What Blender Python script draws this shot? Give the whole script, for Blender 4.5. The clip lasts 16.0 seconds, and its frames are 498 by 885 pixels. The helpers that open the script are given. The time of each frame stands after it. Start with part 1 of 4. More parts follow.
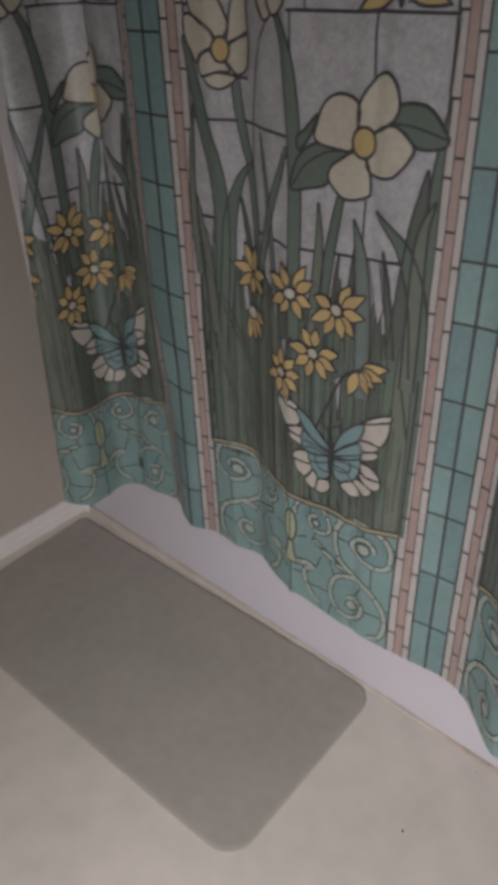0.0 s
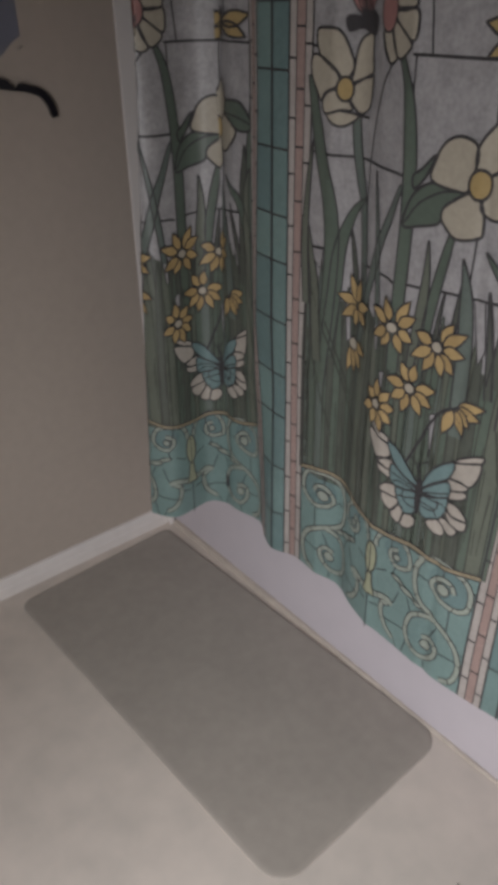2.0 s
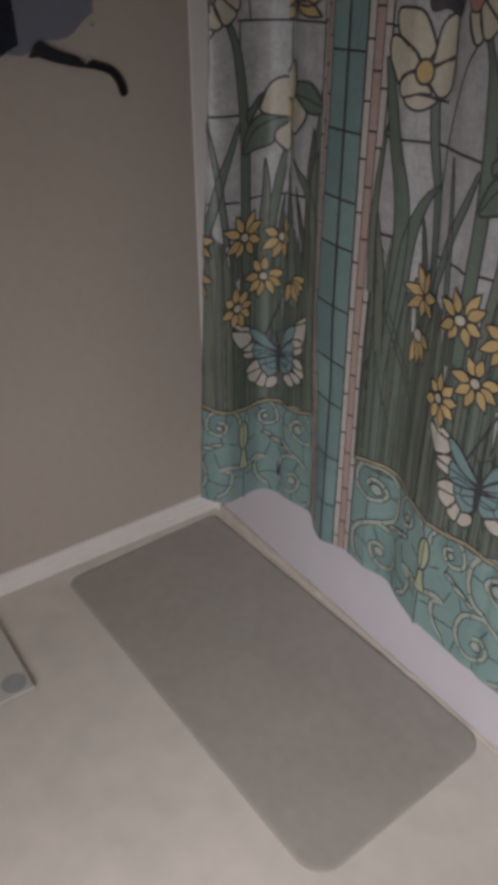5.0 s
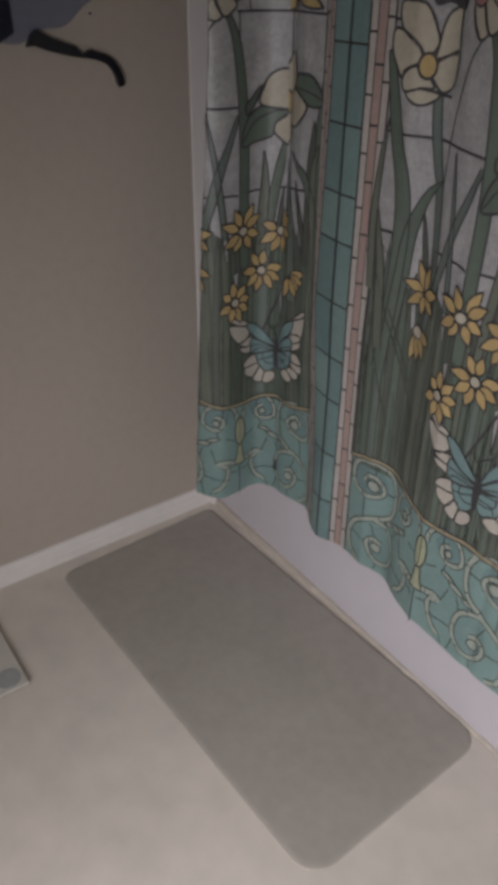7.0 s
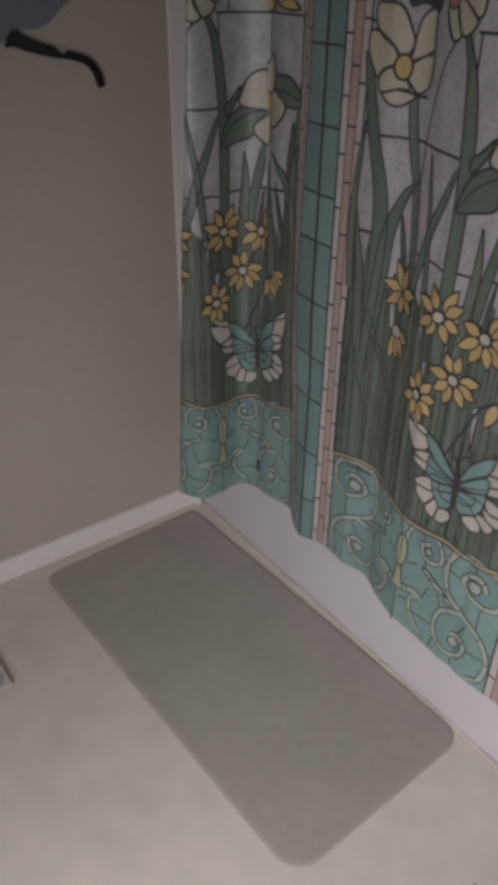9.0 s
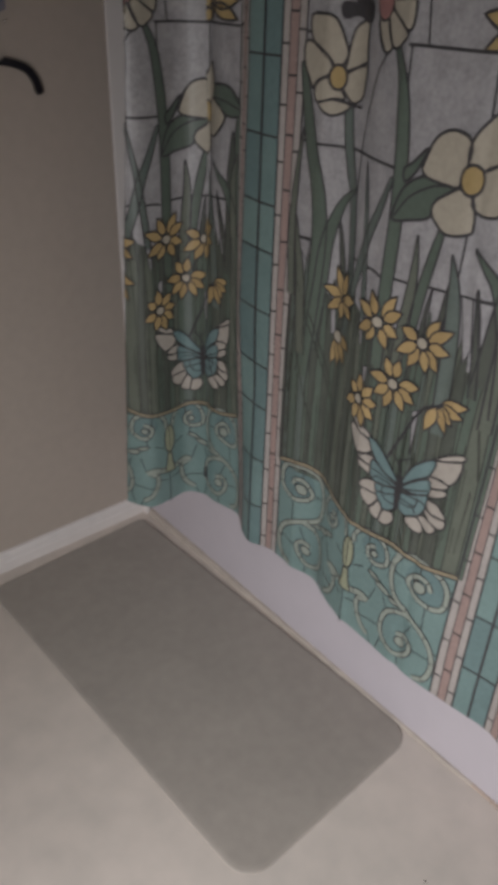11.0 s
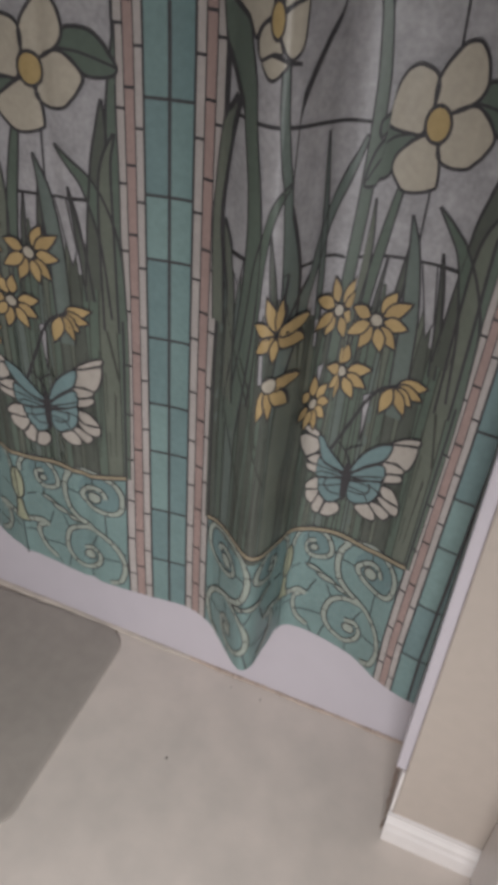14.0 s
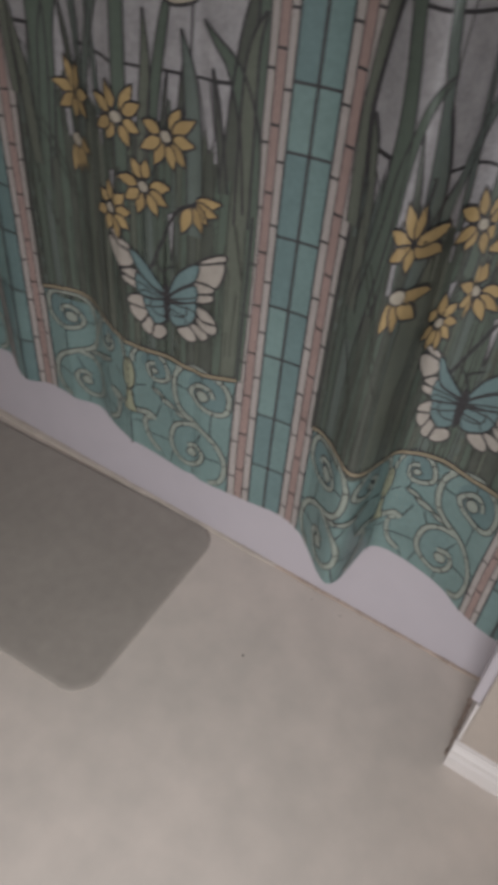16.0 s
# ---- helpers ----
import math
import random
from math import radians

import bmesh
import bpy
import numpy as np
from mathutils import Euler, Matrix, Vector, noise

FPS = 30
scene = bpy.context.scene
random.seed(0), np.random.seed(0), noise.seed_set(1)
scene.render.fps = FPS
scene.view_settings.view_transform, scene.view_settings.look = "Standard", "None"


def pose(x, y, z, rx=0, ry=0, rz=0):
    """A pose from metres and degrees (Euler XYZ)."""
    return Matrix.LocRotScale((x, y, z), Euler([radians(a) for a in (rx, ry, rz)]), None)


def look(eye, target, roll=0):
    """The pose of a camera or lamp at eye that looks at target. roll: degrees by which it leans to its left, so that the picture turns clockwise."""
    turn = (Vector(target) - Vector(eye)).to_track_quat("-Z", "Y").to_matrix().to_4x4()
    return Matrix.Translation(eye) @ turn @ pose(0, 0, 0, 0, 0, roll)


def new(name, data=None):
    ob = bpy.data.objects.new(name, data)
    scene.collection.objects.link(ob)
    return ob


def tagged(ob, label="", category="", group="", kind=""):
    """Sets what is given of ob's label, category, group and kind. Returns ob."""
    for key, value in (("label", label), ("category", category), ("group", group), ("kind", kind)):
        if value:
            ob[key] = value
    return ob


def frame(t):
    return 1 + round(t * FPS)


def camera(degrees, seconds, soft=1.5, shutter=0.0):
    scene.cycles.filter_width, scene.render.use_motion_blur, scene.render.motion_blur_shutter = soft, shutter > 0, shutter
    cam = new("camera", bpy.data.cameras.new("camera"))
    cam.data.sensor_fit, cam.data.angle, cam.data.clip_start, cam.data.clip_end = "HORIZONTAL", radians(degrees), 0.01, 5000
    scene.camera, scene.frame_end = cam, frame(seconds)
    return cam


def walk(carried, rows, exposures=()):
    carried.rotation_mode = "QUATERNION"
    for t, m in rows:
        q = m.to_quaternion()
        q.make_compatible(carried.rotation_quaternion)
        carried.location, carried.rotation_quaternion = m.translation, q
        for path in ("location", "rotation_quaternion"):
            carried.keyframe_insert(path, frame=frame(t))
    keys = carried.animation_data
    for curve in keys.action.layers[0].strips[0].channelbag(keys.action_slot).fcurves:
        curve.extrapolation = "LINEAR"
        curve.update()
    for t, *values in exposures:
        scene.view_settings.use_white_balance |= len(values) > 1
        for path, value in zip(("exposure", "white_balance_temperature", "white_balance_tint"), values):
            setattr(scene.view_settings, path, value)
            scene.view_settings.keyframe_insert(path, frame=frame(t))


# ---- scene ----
from mathutils.geometry import tessellate_polygon

cam = camera(36.7, 16.0, soft=6.0, shutter=0.7)
PATH = [
    (0, (1.474, -0.877, 1.268), (0.317, 0.329, 0.17), -2.5),
    (0.5, (1.477, -0.882, 1.27), (0.24, 0.252, 0.182), -3.3),
    (1, (1.478, -0.893, 1.27), (0.143, 0.168, 0.225), -2.9),
    (1.5, (1.48, -0.892, 1.274), (0.126, 0.16, 0.245), -1.6),
    (2, (1.484, -0.901, 1.274), (0.146, 0.173, 0.246), -1.0),
    (2.5, (1.482, -0.902, 1.275), (0.124, 0.145, 0.246), -1.3),
    (3, (1.477, -0.907, 1.271), (0.104, 0.125, 0.245), -1.0),
    (3.5, (1.477, -0.909, 1.27), (0.095, 0.102, 0.236), -0.7),
    (4, (1.462, -0.909, 1.27), (0.078, 0.082, 0.222), -0.6),
    (4.5, (1.461, -0.911, 1.266), (0.067, 0.065, 0.215), -0.4),
    (7, (1.444, -0.91, 1.27), (0.073, 0.071, 0.195), 0.4),
    (7.5, (1.444, -0.904, 1.268), (0.077, 0.079, 0.189), 0.4),
    (8, (1.443, -0.907, 1.267), (0.084, 0.089, 0.189), 0.6),
    (8.5, (1.449, -0.905, 1.269), (0.092, 0.098, 0.195), 0.6),
    (11, (1.469, -0.896, 1.266), (0.18, 0.218, 0.218), 1.8),
    (11.5, (1.472, -0.892, 1.271), (0.271, 0.311, 0.217), 2.3),
    (12, (1.479, -0.877, 1.272), (0.363, 0.389, 0.199), 2.0),
    (12.5, (1.483, -0.871, 1.271), (0.515, 0.485, 0.164), 2.6),
    (13, (1.495, -0.848, 1.262), (0.698, 0.576, 0.105), 3.4),
    (13.5, (1.508, -0.841, 1.258), (0.87, 0.627, 0.06), 4.3),
    (14, (1.511, -0.841, 1.257), (0.945, 0.648, 0.048), 4.0),
    (14.5, (1.513, -0.839, 1.252), (0.949, 0.607, -0.009), 4.3),
    (15, (1.507, -0.838, 1.246), (0.917, 0.534, -0.085), 5.0),
    (15.5, (1.503, -0.837, 1.24), (0.87, 0.474, -0.131), 5.0),
    (16, (1.492, -0.854, 1.233), (0.781, 0.406, -0.149), 5.2),
]
walk(cam, [(t, look(eye, target, roll)) for t, eye, target, roll in PATH], [(0, -0.24), (4, -0.2), (11, -0.22), (13, -0.2), (14.5, -0.32), (16, -0.52)])


# ---- light: an added low fill lamp, and a weak ceiling lamp out of view ----
world = bpy.data.worlds.new("world")
scene.world = world
world.use_nodes = True
world.node_tree.nodes["Background"].inputs[0].default_value = (0.05, 0.05, 0.055, 1)
world.node_tree.nodes["Background"].inputs[1].default_value = 0.1


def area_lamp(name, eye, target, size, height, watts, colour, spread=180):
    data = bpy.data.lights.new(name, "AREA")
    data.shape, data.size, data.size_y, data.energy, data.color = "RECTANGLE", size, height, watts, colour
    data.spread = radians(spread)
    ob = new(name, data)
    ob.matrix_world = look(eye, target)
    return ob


# added fill from behind the camera; no opening or fixture is built there
area_lamp("low_fill_light", (1.60, -1.56, 0.84), (0.98, -0.14, 0.08), 0.6, 0.8, 10.2, (0.965, 0.965, 0.985), 104)
area_lamp("ceiling_lamp", (1.4, -1.3, 2.38), (1.4, -1.3, 0.0), 0.5, 0.5, 3.2, (0.98, 0.96, 0.94))


# ---- materials ----
def surface(name, base, rough=0.6, vary=0.12, grain=60.0, blotch=4.0, bump=0.15, bump_scale=300.0, spec=0.4, metal=0.0, sheen=0.0, tint=None):
    """A procedural surface: base colour varied at two scales, and a fine relief."""
    m = bpy.data.materials.new(name)
    m.use_nodes = True
    nt = m.node_tree
    n, l = nt.nodes, nt.links
    b = n["Principled BSDF"]
    co = n.new("ShaderNodeTexCoord")
    big, fine, rel = (n.new("ShaderNodeTexNoise") for _ in range(3))
    for node, sc, det in ((big, blotch, 4), (fine, grain, 3), (rel, bump_scale, 2)):
        node.inputs["Scale"].default_value, node.inputs["Detail"].default_value = sc, det
        l.new(co.outputs["Object"], node.inputs["Vector"])
    add = n.new("ShaderNodeMath")
    add.operation = "ADD"
    l.new(big.outputs["Fac"], add.inputs[0])
    l.new(fine.outputs["Fac"], add.inputs[1])
    ramp = n.new("ShaderNodeMapRange")
    ramp.inputs["From Min"].default_value, ramp.inputs["From Max"].default_value = 0.6, 1.4
    l.new(add.outputs[0], ramp.inputs["Value"])
    mix = n.new("ShaderNodeMix")
    mix.data_type = "RGBA"
    other = tint or tuple(c * (1 - vary) for c in base)
    mix.inputs["A"].default_value = (*other, 1)
    mix.inputs["B"].default_value = (*(min(1, c * (1 + vary)) for c in base), 1)
    l.new(ramp.outputs[0], mix.inputs["Factor"])
    l.new(mix.outputs["Result"], b.inputs["Base Color"])
    bp = n.new("ShaderNodeBump")
    bp.inputs["Strength"].default_value, bp.inputs["Distance"].default_value = bump, 0.001
    l.new(rel.outputs["Fac"], bp.inputs["Height"])
    l.new(bp.outputs["Normal"], b.inputs["Normal"])
    b.inputs["Roughness"].default_value, b.inputs["Metallic"].default_value = rough, metal
    b.inputs["Specular IOR Level"].default_value, b.inputs["Sheen Weight"].default_value = spec, sheen
    return m


def cloth(name, base, vary=0.13):
    """Printed satin-like polyester."""
    return surface(name, base, rough=0.42, vary=vary, grain=130, blotch=14, bump=0.25, bump_scale=420, spec=0.45)


WALL = surface("beige_paint", (0.435, 0.375, 0.328), 0.55, 0.05, 40, 2, 0.25, 260, 0.3)
TRIM = surface("white_trim_paint", (0.72, 0.675, 0.655), 0.4, 0.06, 30, 6, 0.1, 120, 0.45)
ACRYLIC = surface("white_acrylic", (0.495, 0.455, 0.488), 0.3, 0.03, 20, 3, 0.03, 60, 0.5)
# the acrylic again, with extra light put into its colour for the left end
ACRYLIC_LIT = surface("warm_white_acrylic_lit", (0.74, 0.69, 0.67), 0.35, 0.04, 20, 3, 0.03, 60, 0.5)
VINYL = surface("cream_vinyl_floor", (0.685, 0.605, 0.547), 0.5, 0.04, 16, 3.2, 0.12, 180, 0.35, tint=(0.565, 0.512, 0.465))
MAT_GREY = surface("grey_brown_mat_pile", (0.352, 0.315, 0.281), 0.9, 0.09, 40, 7, 0.4, 500, 0.15, sheen=0.3)
CEILING = surface("white_ceiling_paint", (0.75, 0.74, 0.72), 0.8, 0.04)
CAULK_PALE = surface("pale_caulk", (0.47, 0.41, 0.36), 0.6, 0.15, 40, 12, 0.3, 150)
CAULK = surface("stained_caulk", (0.43, 0.34, 0.285), 0.6, 0.35, 40, 12, 0.3, 150)
BLACK = surface("black_plastic", (0.012, 0.011, 0.016), 0.35, 0.1, 60, 8, 0.1, 200, 0.5)
NAVY = surface("navy_cloth", (0.045, 0.05, 0.075), 0.9, 0.2, 90, 8, 0.4, 400, 0.2)
CHROME = surface("chrome", (0.8, 0.8, 0.82), 0.12, 0.03, 30, 4, 0.02, 80, 0.5, 1.0)
DIRT = surface("dark_grit", (0.14, 0.115, 0.10), 0.9, 0.3)
SCALE_GLASS = surface("grey_green_glass", (0.55, 0.51, 0.465), 0.5, 0.05, 20, 3, 0.02, 60, 0.5)
SENSOR = surface("slate_grey_plastic", (0.33, 0.335, 0.335), 0.5, 0.1)
PALE_BLUE = surface("pale_blue_film", (0.20, 0.23, 0.33), 0.6, 0.2, 40, 14, 0.2, 90, 0.1)

film = PALE_BLUE.node_tree
clear, blend = film.nodes.new("ShaderNodeBsdfTransparent"), film.nodes.new("ShaderNodeMixShader")
blend.inputs["Fac"].default_value = 0.76
clear.inputs["Color"].default_value = (0.84, 0.89, 1.0, 1)
film.links.new(film.nodes["Principled BSDF"].outputs[0], blend.inputs[1])
film.links.new(clear.outputs[0], blend.inputs[2])
film.links.new(blend.outputs[0], film.nodes["Material Output"].inputs["Surface"])

PANE = surface("print_pane_white", (0.318, 0.306, 0.312), 0.42, 0.26, 150, 34, 0.25, 420, 0.45)
LEAD = surface("print_lead_black", (0.046, 0.043, 0.046), 0.5, 0.2, 120, 14, 0.2, 420, 0.35)
TEAL = [cloth("print_teal", (0.146, 0.218, 0.212)), cloth("print_teal_pale", (0.160, 0.236, 0.226)), cloth("print_teal_deep", (0.130, 0.196, 0.196))]
MUSTARD = cloth("print_mustard", (0.37, 0.27, 0.125))
PINK = cloth("print_pink_brick", (0.295, 0.21, 0.19))
CREAM_BRICK = cloth("print_cream_brick", (0.355, 0.32, 0.30))
PETAL = cloth("print_cream_petal", (0.385, 0.345, 0.28))
YELLOW = [cloth("print_yellow", (0.40, 0.285, 0.135)), cloth("print_ochre", (0.355, 0.25, 0.118))]
GREENS = [cloth("print_grass_green", (0.098, 0.123, 0.100)), cloth("print_grass_olive", (0.122, 0.134, 0.108)),
          cloth("print_grass_grey", (0.118, 0.142, 0.127)), cloth("print_grass_dark", (0.082, 0.090, 0.076))]
LEAF = cloth("print_leaf_green", (0.094, 0.119, 0.097))
SCROLL = cloth("print_scroll_celadon", (0.27, 0.30, 0.26))
REED_LINE = surface("print_reed_line", (0.052, 0.054, 0.046), 0.5, 0.2, 120, 14, 0.2, 420, 0.35)
GOLD_GREEN = cloth("print_yellow_green", (0.28, 0.29, 0.20))
GOLD = cloth("print_gold_line", (0.27, 0.225, 0.15))
WING = cloth("print_wing_cream", (0.375, 0.338, 0.298))
WING_BLUE = cloth("print_wing_blue", (0.143, 0.212, 0.215))
ROSE = cloth("print_rose", (0.30, 0.15, 0.14))


# ---- building helpers ----
def finish(name, bm, mats, parent=None, label="", smooth=False):
    me = bpy.data.meshes.new(name)
    bm.to_mesh(me)
    bm.free()
    for m in mats if isinstance(mats, (list, tuple)) else [mats]:
        me.materials.append(m)
    if smooth:
        me.polygons.foreach_set("use_smooth", [True] * len(me.polygons))
    ob = new(name, me)
    ob.parent = parent
    return tagged(ob, label)


def part(name, bm, material, parent, label="", smooth=False):
    return finish(name, bm, material, parent, label, smooth)


def block(a, b, bevel=0.0, segments=2, bm=None):
    """A box from corner a to corner b, with rounded edges."""
    bm = bm or bmesh.new()
    made = bmesh.ops.create_cube(bm, size=1)["verts"]
    for v in made:
        v.co = Vector([(a[i] + b[i]) / 2 + v.co[i] * (b[i] - a[i]) for i in range(3)])
    if bevel:
        edges = list({e for v in made for e in v.link_edges})
        bmesh.ops.bevel(bm, geom=edges, offset=bevel, segments=segments, affect="EDGES", profile=0.5)
    return bm


def extrude_profile(profile, start, end, across, up=Vector((0, 0, 1))):
    """A moulding: profile points (out, height) swept from start to end; across is the way out of the wall."""
    bm = bmesh.new()
    rings = [[bm.verts.new(Vector(p) + across * o + up * h) for o, h in profile] for p in (start, end)]
    for i in range(len(profile)):
        j = (i + 1) % len(profile)
        bm.faces.new((rings[0][i], rings[0][j], rings[1][j], rings[1][i]))
    bm.faces.new(rings[0])
    bm.faces.new(rings[1][::-1])
    bmesh.ops.recalc_face_normals(bm, faces=bm.faces)
    return bm


def tube(points, radius, sides=10, bm=None):
    """A round bar along points; radius may be one number or one for each point."""
    bm = bm or bmesh.new()
    rings = []
    for i, p in enumerate(points):
        d = (Vector(points[min(i + 1, len(points) - 1)]) - Vector(points[max(i - 1, 0)])).normalized()
        side = d.cross(Vector((0.13, 0.21, 0.97))).normalized()
        other = d.cross(side)
        r = radius[i] if isinstance(radius, (list, tuple)) else radius
        rings.append([bm.verts.new(Vector(p) + side * r * math.cos(a) + other * r * math.sin(a)) for a in (2 * math.pi * k / sides for k in range(sides))])
    for a, b in zip(rings, rings[1:]):
        for k in range(sides):
            bm.faces.new((a[k], a[(k + 1) % sides], b[(k + 1) % sides], b[k]))
    bm.faces.new(rings[0][::-1])
    bm.faces.new(rings[-1])
    bmesh.ops.recalc_face_normals(bm, faces=bm.faces)
    return bm


def structure(name, bm, mat, label="", category=""):
    return tagged(finish(name, bm, mat), label, category, kind="structure")


# ---- the room ----
structure("floor", block((-0.25, -2.6, -0.08), (2.4, 0.85, 0)), VINYL, "cream mottled sheet vinyl floor", "floor")
structure("ceiling", block((-0.25, -2.6, 2.4), (2.4, 0.85, 2.48)), CEILING, "plain white painted ceiling", "ceiling")
structure("wall_left", block((-0.14, -2.6, 0), (0, -0.032, 2.4), 0.003), WALL, "beige painted wall with a rounded end corner", "wall")
structure("wall_right", block((1.547, -0.17, 0), (2.4, 0.84, 2.4), 0.003), WALL, "beige painted wall beside the bathtub", "wall")
structure("wall_back", block((-0.14, -2.7, 0), (2.4, -2.6, 2.4)), WALL, "plain beige painted wall", "wall")
structure("wall_side", block((2.3, -2.6, 0), (2.4, -0.17, 2.4)), WALL, "plain beige painted wall", "wall")
structure("surround_end_left", block((-0.14, -0.0315, 0), (0.003, 0.78, 2.4), 0.001), ACRYLIC_LIT, "white acrylic bath surround panel", "surround")
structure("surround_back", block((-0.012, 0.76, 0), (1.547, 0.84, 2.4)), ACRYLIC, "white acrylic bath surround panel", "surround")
structure("corner_bead", block((1.542, -0.169, 0.006), (1.547, -0.02, 0.1795), 0.001), TRIM, "thin white corner bead under the surround trim", "corner bead")
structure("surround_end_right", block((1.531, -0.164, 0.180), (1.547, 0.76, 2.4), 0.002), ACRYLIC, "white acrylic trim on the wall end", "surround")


OGEE = [(0, 0), (0.015, 0), (0.015, 0.026), (0.012, 0.031), (0.012, 0.040), (0.008, 0.045), (0.006, 0.050), (0.0, 0.052)]
structure("baseboard_left", extrude_profile(OGEE, (0, -2.6, 0), (0, -0.020, 0), Vector((1, 0, 0))), TRIM, "white moulded wooden baseboard", "baseboard")
structure("baseboard_return", block((0.0035, -0.0195, 0), (0.032, -0.006, 0.048), 0.003), TRIM, "white painted end piece of the baseboard", "baseboard")
structure("baseboard_right", extrude_profile([(o, h * 1.25) for o, h in OGEE], (1.541, -0.17, 0), (2.3, -0.17, 0), Vector((0, -1, 0))), TRIM, "white moulded wooden baseboard", "baseboard")


def bead(x0, x1, n, thick, thin, uneven, seed=5):
    rng = random.Random(seed)
    return tube([(x, -0.001 + 0.001 * math.sin(41 * x) - uneven * rng.random() * 0.5, 0.001) for x in np.linspace(x0, x1, n)], [thick + (thin - thick) * k / n + uneven * rng.random() ** 2 for k in range(n)], 10)


structure("caulk_bead", bead(0.034, 1.10, 60, 0.0125, 0.0045, 0.0012), CAULK_PALE, "pale caulk line along the bathtub", "caulk")
structure("caulk_bead_stained", bead(1.10, 1.545, 90, 0.0042, 0.0030, 0.0018, 9), CAULK, "brown-stained caulk line along the bathtub", "caulk")
rough_edge = random.Random(2)
structure("caulk_corner", tube([(1.543 - 0.003 * rough_edge.random(), y, 0.002) for y in np.linspace(-0.168, 0.0, 26)], [0.003 + 0.005 * rough_edge.random() ** 2 for _ in range(26)], 8), CAULK, "dark stained caulk in the corner", "caulk")


# ---- bathtub behind the curtain ----
def bathtub():
    tub = tagged(new("bathtub"), "white acrylic bathtub with a plain sloped apron", "bathtub")
    bm = bmesh.new()
    # apron: leans slightly back and rounds into the rim
    profile = [(0.0, 0.0), (0.0, 0.02), (0.006, 0.05), (0.016, 0.16), (0.026, 0.30), (0.030, 0.355), (0.036, 0.372), (0.052, 0.38)]
    xs = np.linspace(-0.012, 1.5465, 40)
    rows = [[bm.verts.new((x, y, z)) for x in xs] for y, z in profile]
    for a, b in zip(rows, rows[1:]):
        for i in range(len(xs) - 1):
            bm.faces.new((a[i], a[i + 1], b[i + 1], b[i]))
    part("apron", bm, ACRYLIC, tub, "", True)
    bm = bmesh.new()
    outer = [(-0.012, 0.052), (1.531, 0.052), (1.531, 0.76), (-0.012, 0.76)]
    levels = [(0.38, 0.0), (0.38, 0.07), (0.36, 0.085), (0.12, 0.12), (0.06, 0.17), (0.05, 0.26)]
    loops = []
    for z, inset in levels:
        r = [(max(-0.012 + inset, min(1.531 - inset, x)), max(0.052 + inset, min(0.76 - inset, y))) for x, y in outer]
        loops.append([bm.verts.new((x, y, z)) for x, y in r])
    for a, b in zip(loops, loops[1:]):
        for i in range(4):
            bm.faces.new((a[i], a[(i + 1) % 4], b[(i + 1) % 4], b[i]))
    bm.faces.new(loops[-1])
    part("basin", bm, ACRYLIC, tub)
    return tub


bathtub()


# ---- the shower curtain: a hanging cloth with a printed stained-glass garden ----
HEM, TOP, PERIOD = 0.211, 2.03, 0.611
# plan of the folds, from the wall end to the other end
FOLDS = [(.140, -.190), (.186, -.176), (.232, -.157), (.256, -.133), (.255, -.09), (.252, -.04), (.278, -.016), (.33, -.009), (.395, .002), (.442, -.024),
         (.489, -.041), (.539, -.022), (.609, -.024), (.666, -.015), (.72, -.036), (.773, -.05), (.856, -.056), (.947, -.062), (1.036, -.055), (1.112, -.047),
         (1.16, -.060), (1.19, -.082), (1.216, -.105), (1.24, -.124), (1.256, -.127), (1.266, -.108), (1.270, -.06), (1.275, -.02), (1.295, -.004),
         (1.343, -.005), (1.409, -.020), (1.456, -.046), (1.498, -.061), (1.530, -.066)]


def spline(points, n=8, closed=False):
    """Catmull-Rom through points."""
    p = [np.array(q, float) for q in points]
    q = [p[-1], *p, p[0], p[1]] if closed else [2 * p[0] - p[1], *p, 2 * p[-1] - p[-2]]
    out = []
    for i in range(1, len(q) - 2):
        a, b, c, d = q[i - 1:i + 3]
        for k in range(n):
            t = k / n
            out.append(0.5 * (2 * b + (c - a) * t + (2 * a - 5 * b + 4 * c - d) * t * t + (3 * b - a - 3 * c + d) * t ** 3))
    if not closed:
        out.append(p[-1])
    return [tuple(v) for v in out]


LINE = np.array(spline(FOLDS, 12))
ARC = np.r_[0, np.cumsum(np.hypot(*np.diff(LINE, axis=0).T))]
COLUMN = 0.4850   # arc length at the middle of the first tiled column
CREASES = [(COLUMN + 0.303, 0.0035), (COLUMN + 0.452, -0.0038), (COLUMN + 0.125, 0.002), (COLUMN - 0.205, -0.003), (COLUMN + PERIOD + 0.28, 0.003)]


def drape(s):
    x, y = np.interp(s, ARC, LINE[:, 0]), np.interp(s, ARC, LINE[:, 1])
    for c, depth in CREASES:   # ironed-in packing creases
        y -= depth * math.exp(-((s - c) / 0.012) ** 2)
    return np.array((x, y))


def opened(sigma=0.085, n=400):
    """The same line with its folds opened, as the cloth hangs near the rod."""
    s = np.linspace(0, ARC[-1], n)
    w = np.exp(-0.5 * (np.arange(-90, 91) * (s[1] - s[0]) / sigma) ** 2)
    out = []
    for column in LINE.T:
        c = np.interp(s, ARC, column)
        padded = np.r_[2 * c[0] - c[90:0:-1], c, 2 * c[-1] - c[-2:-92:-1]]
        out.append(np.convolve(padded, w / w.sum(), "valid"))
    return s, out[0], out[1]


OPEN_S, OPEN_X, OPEN_Y = opened()


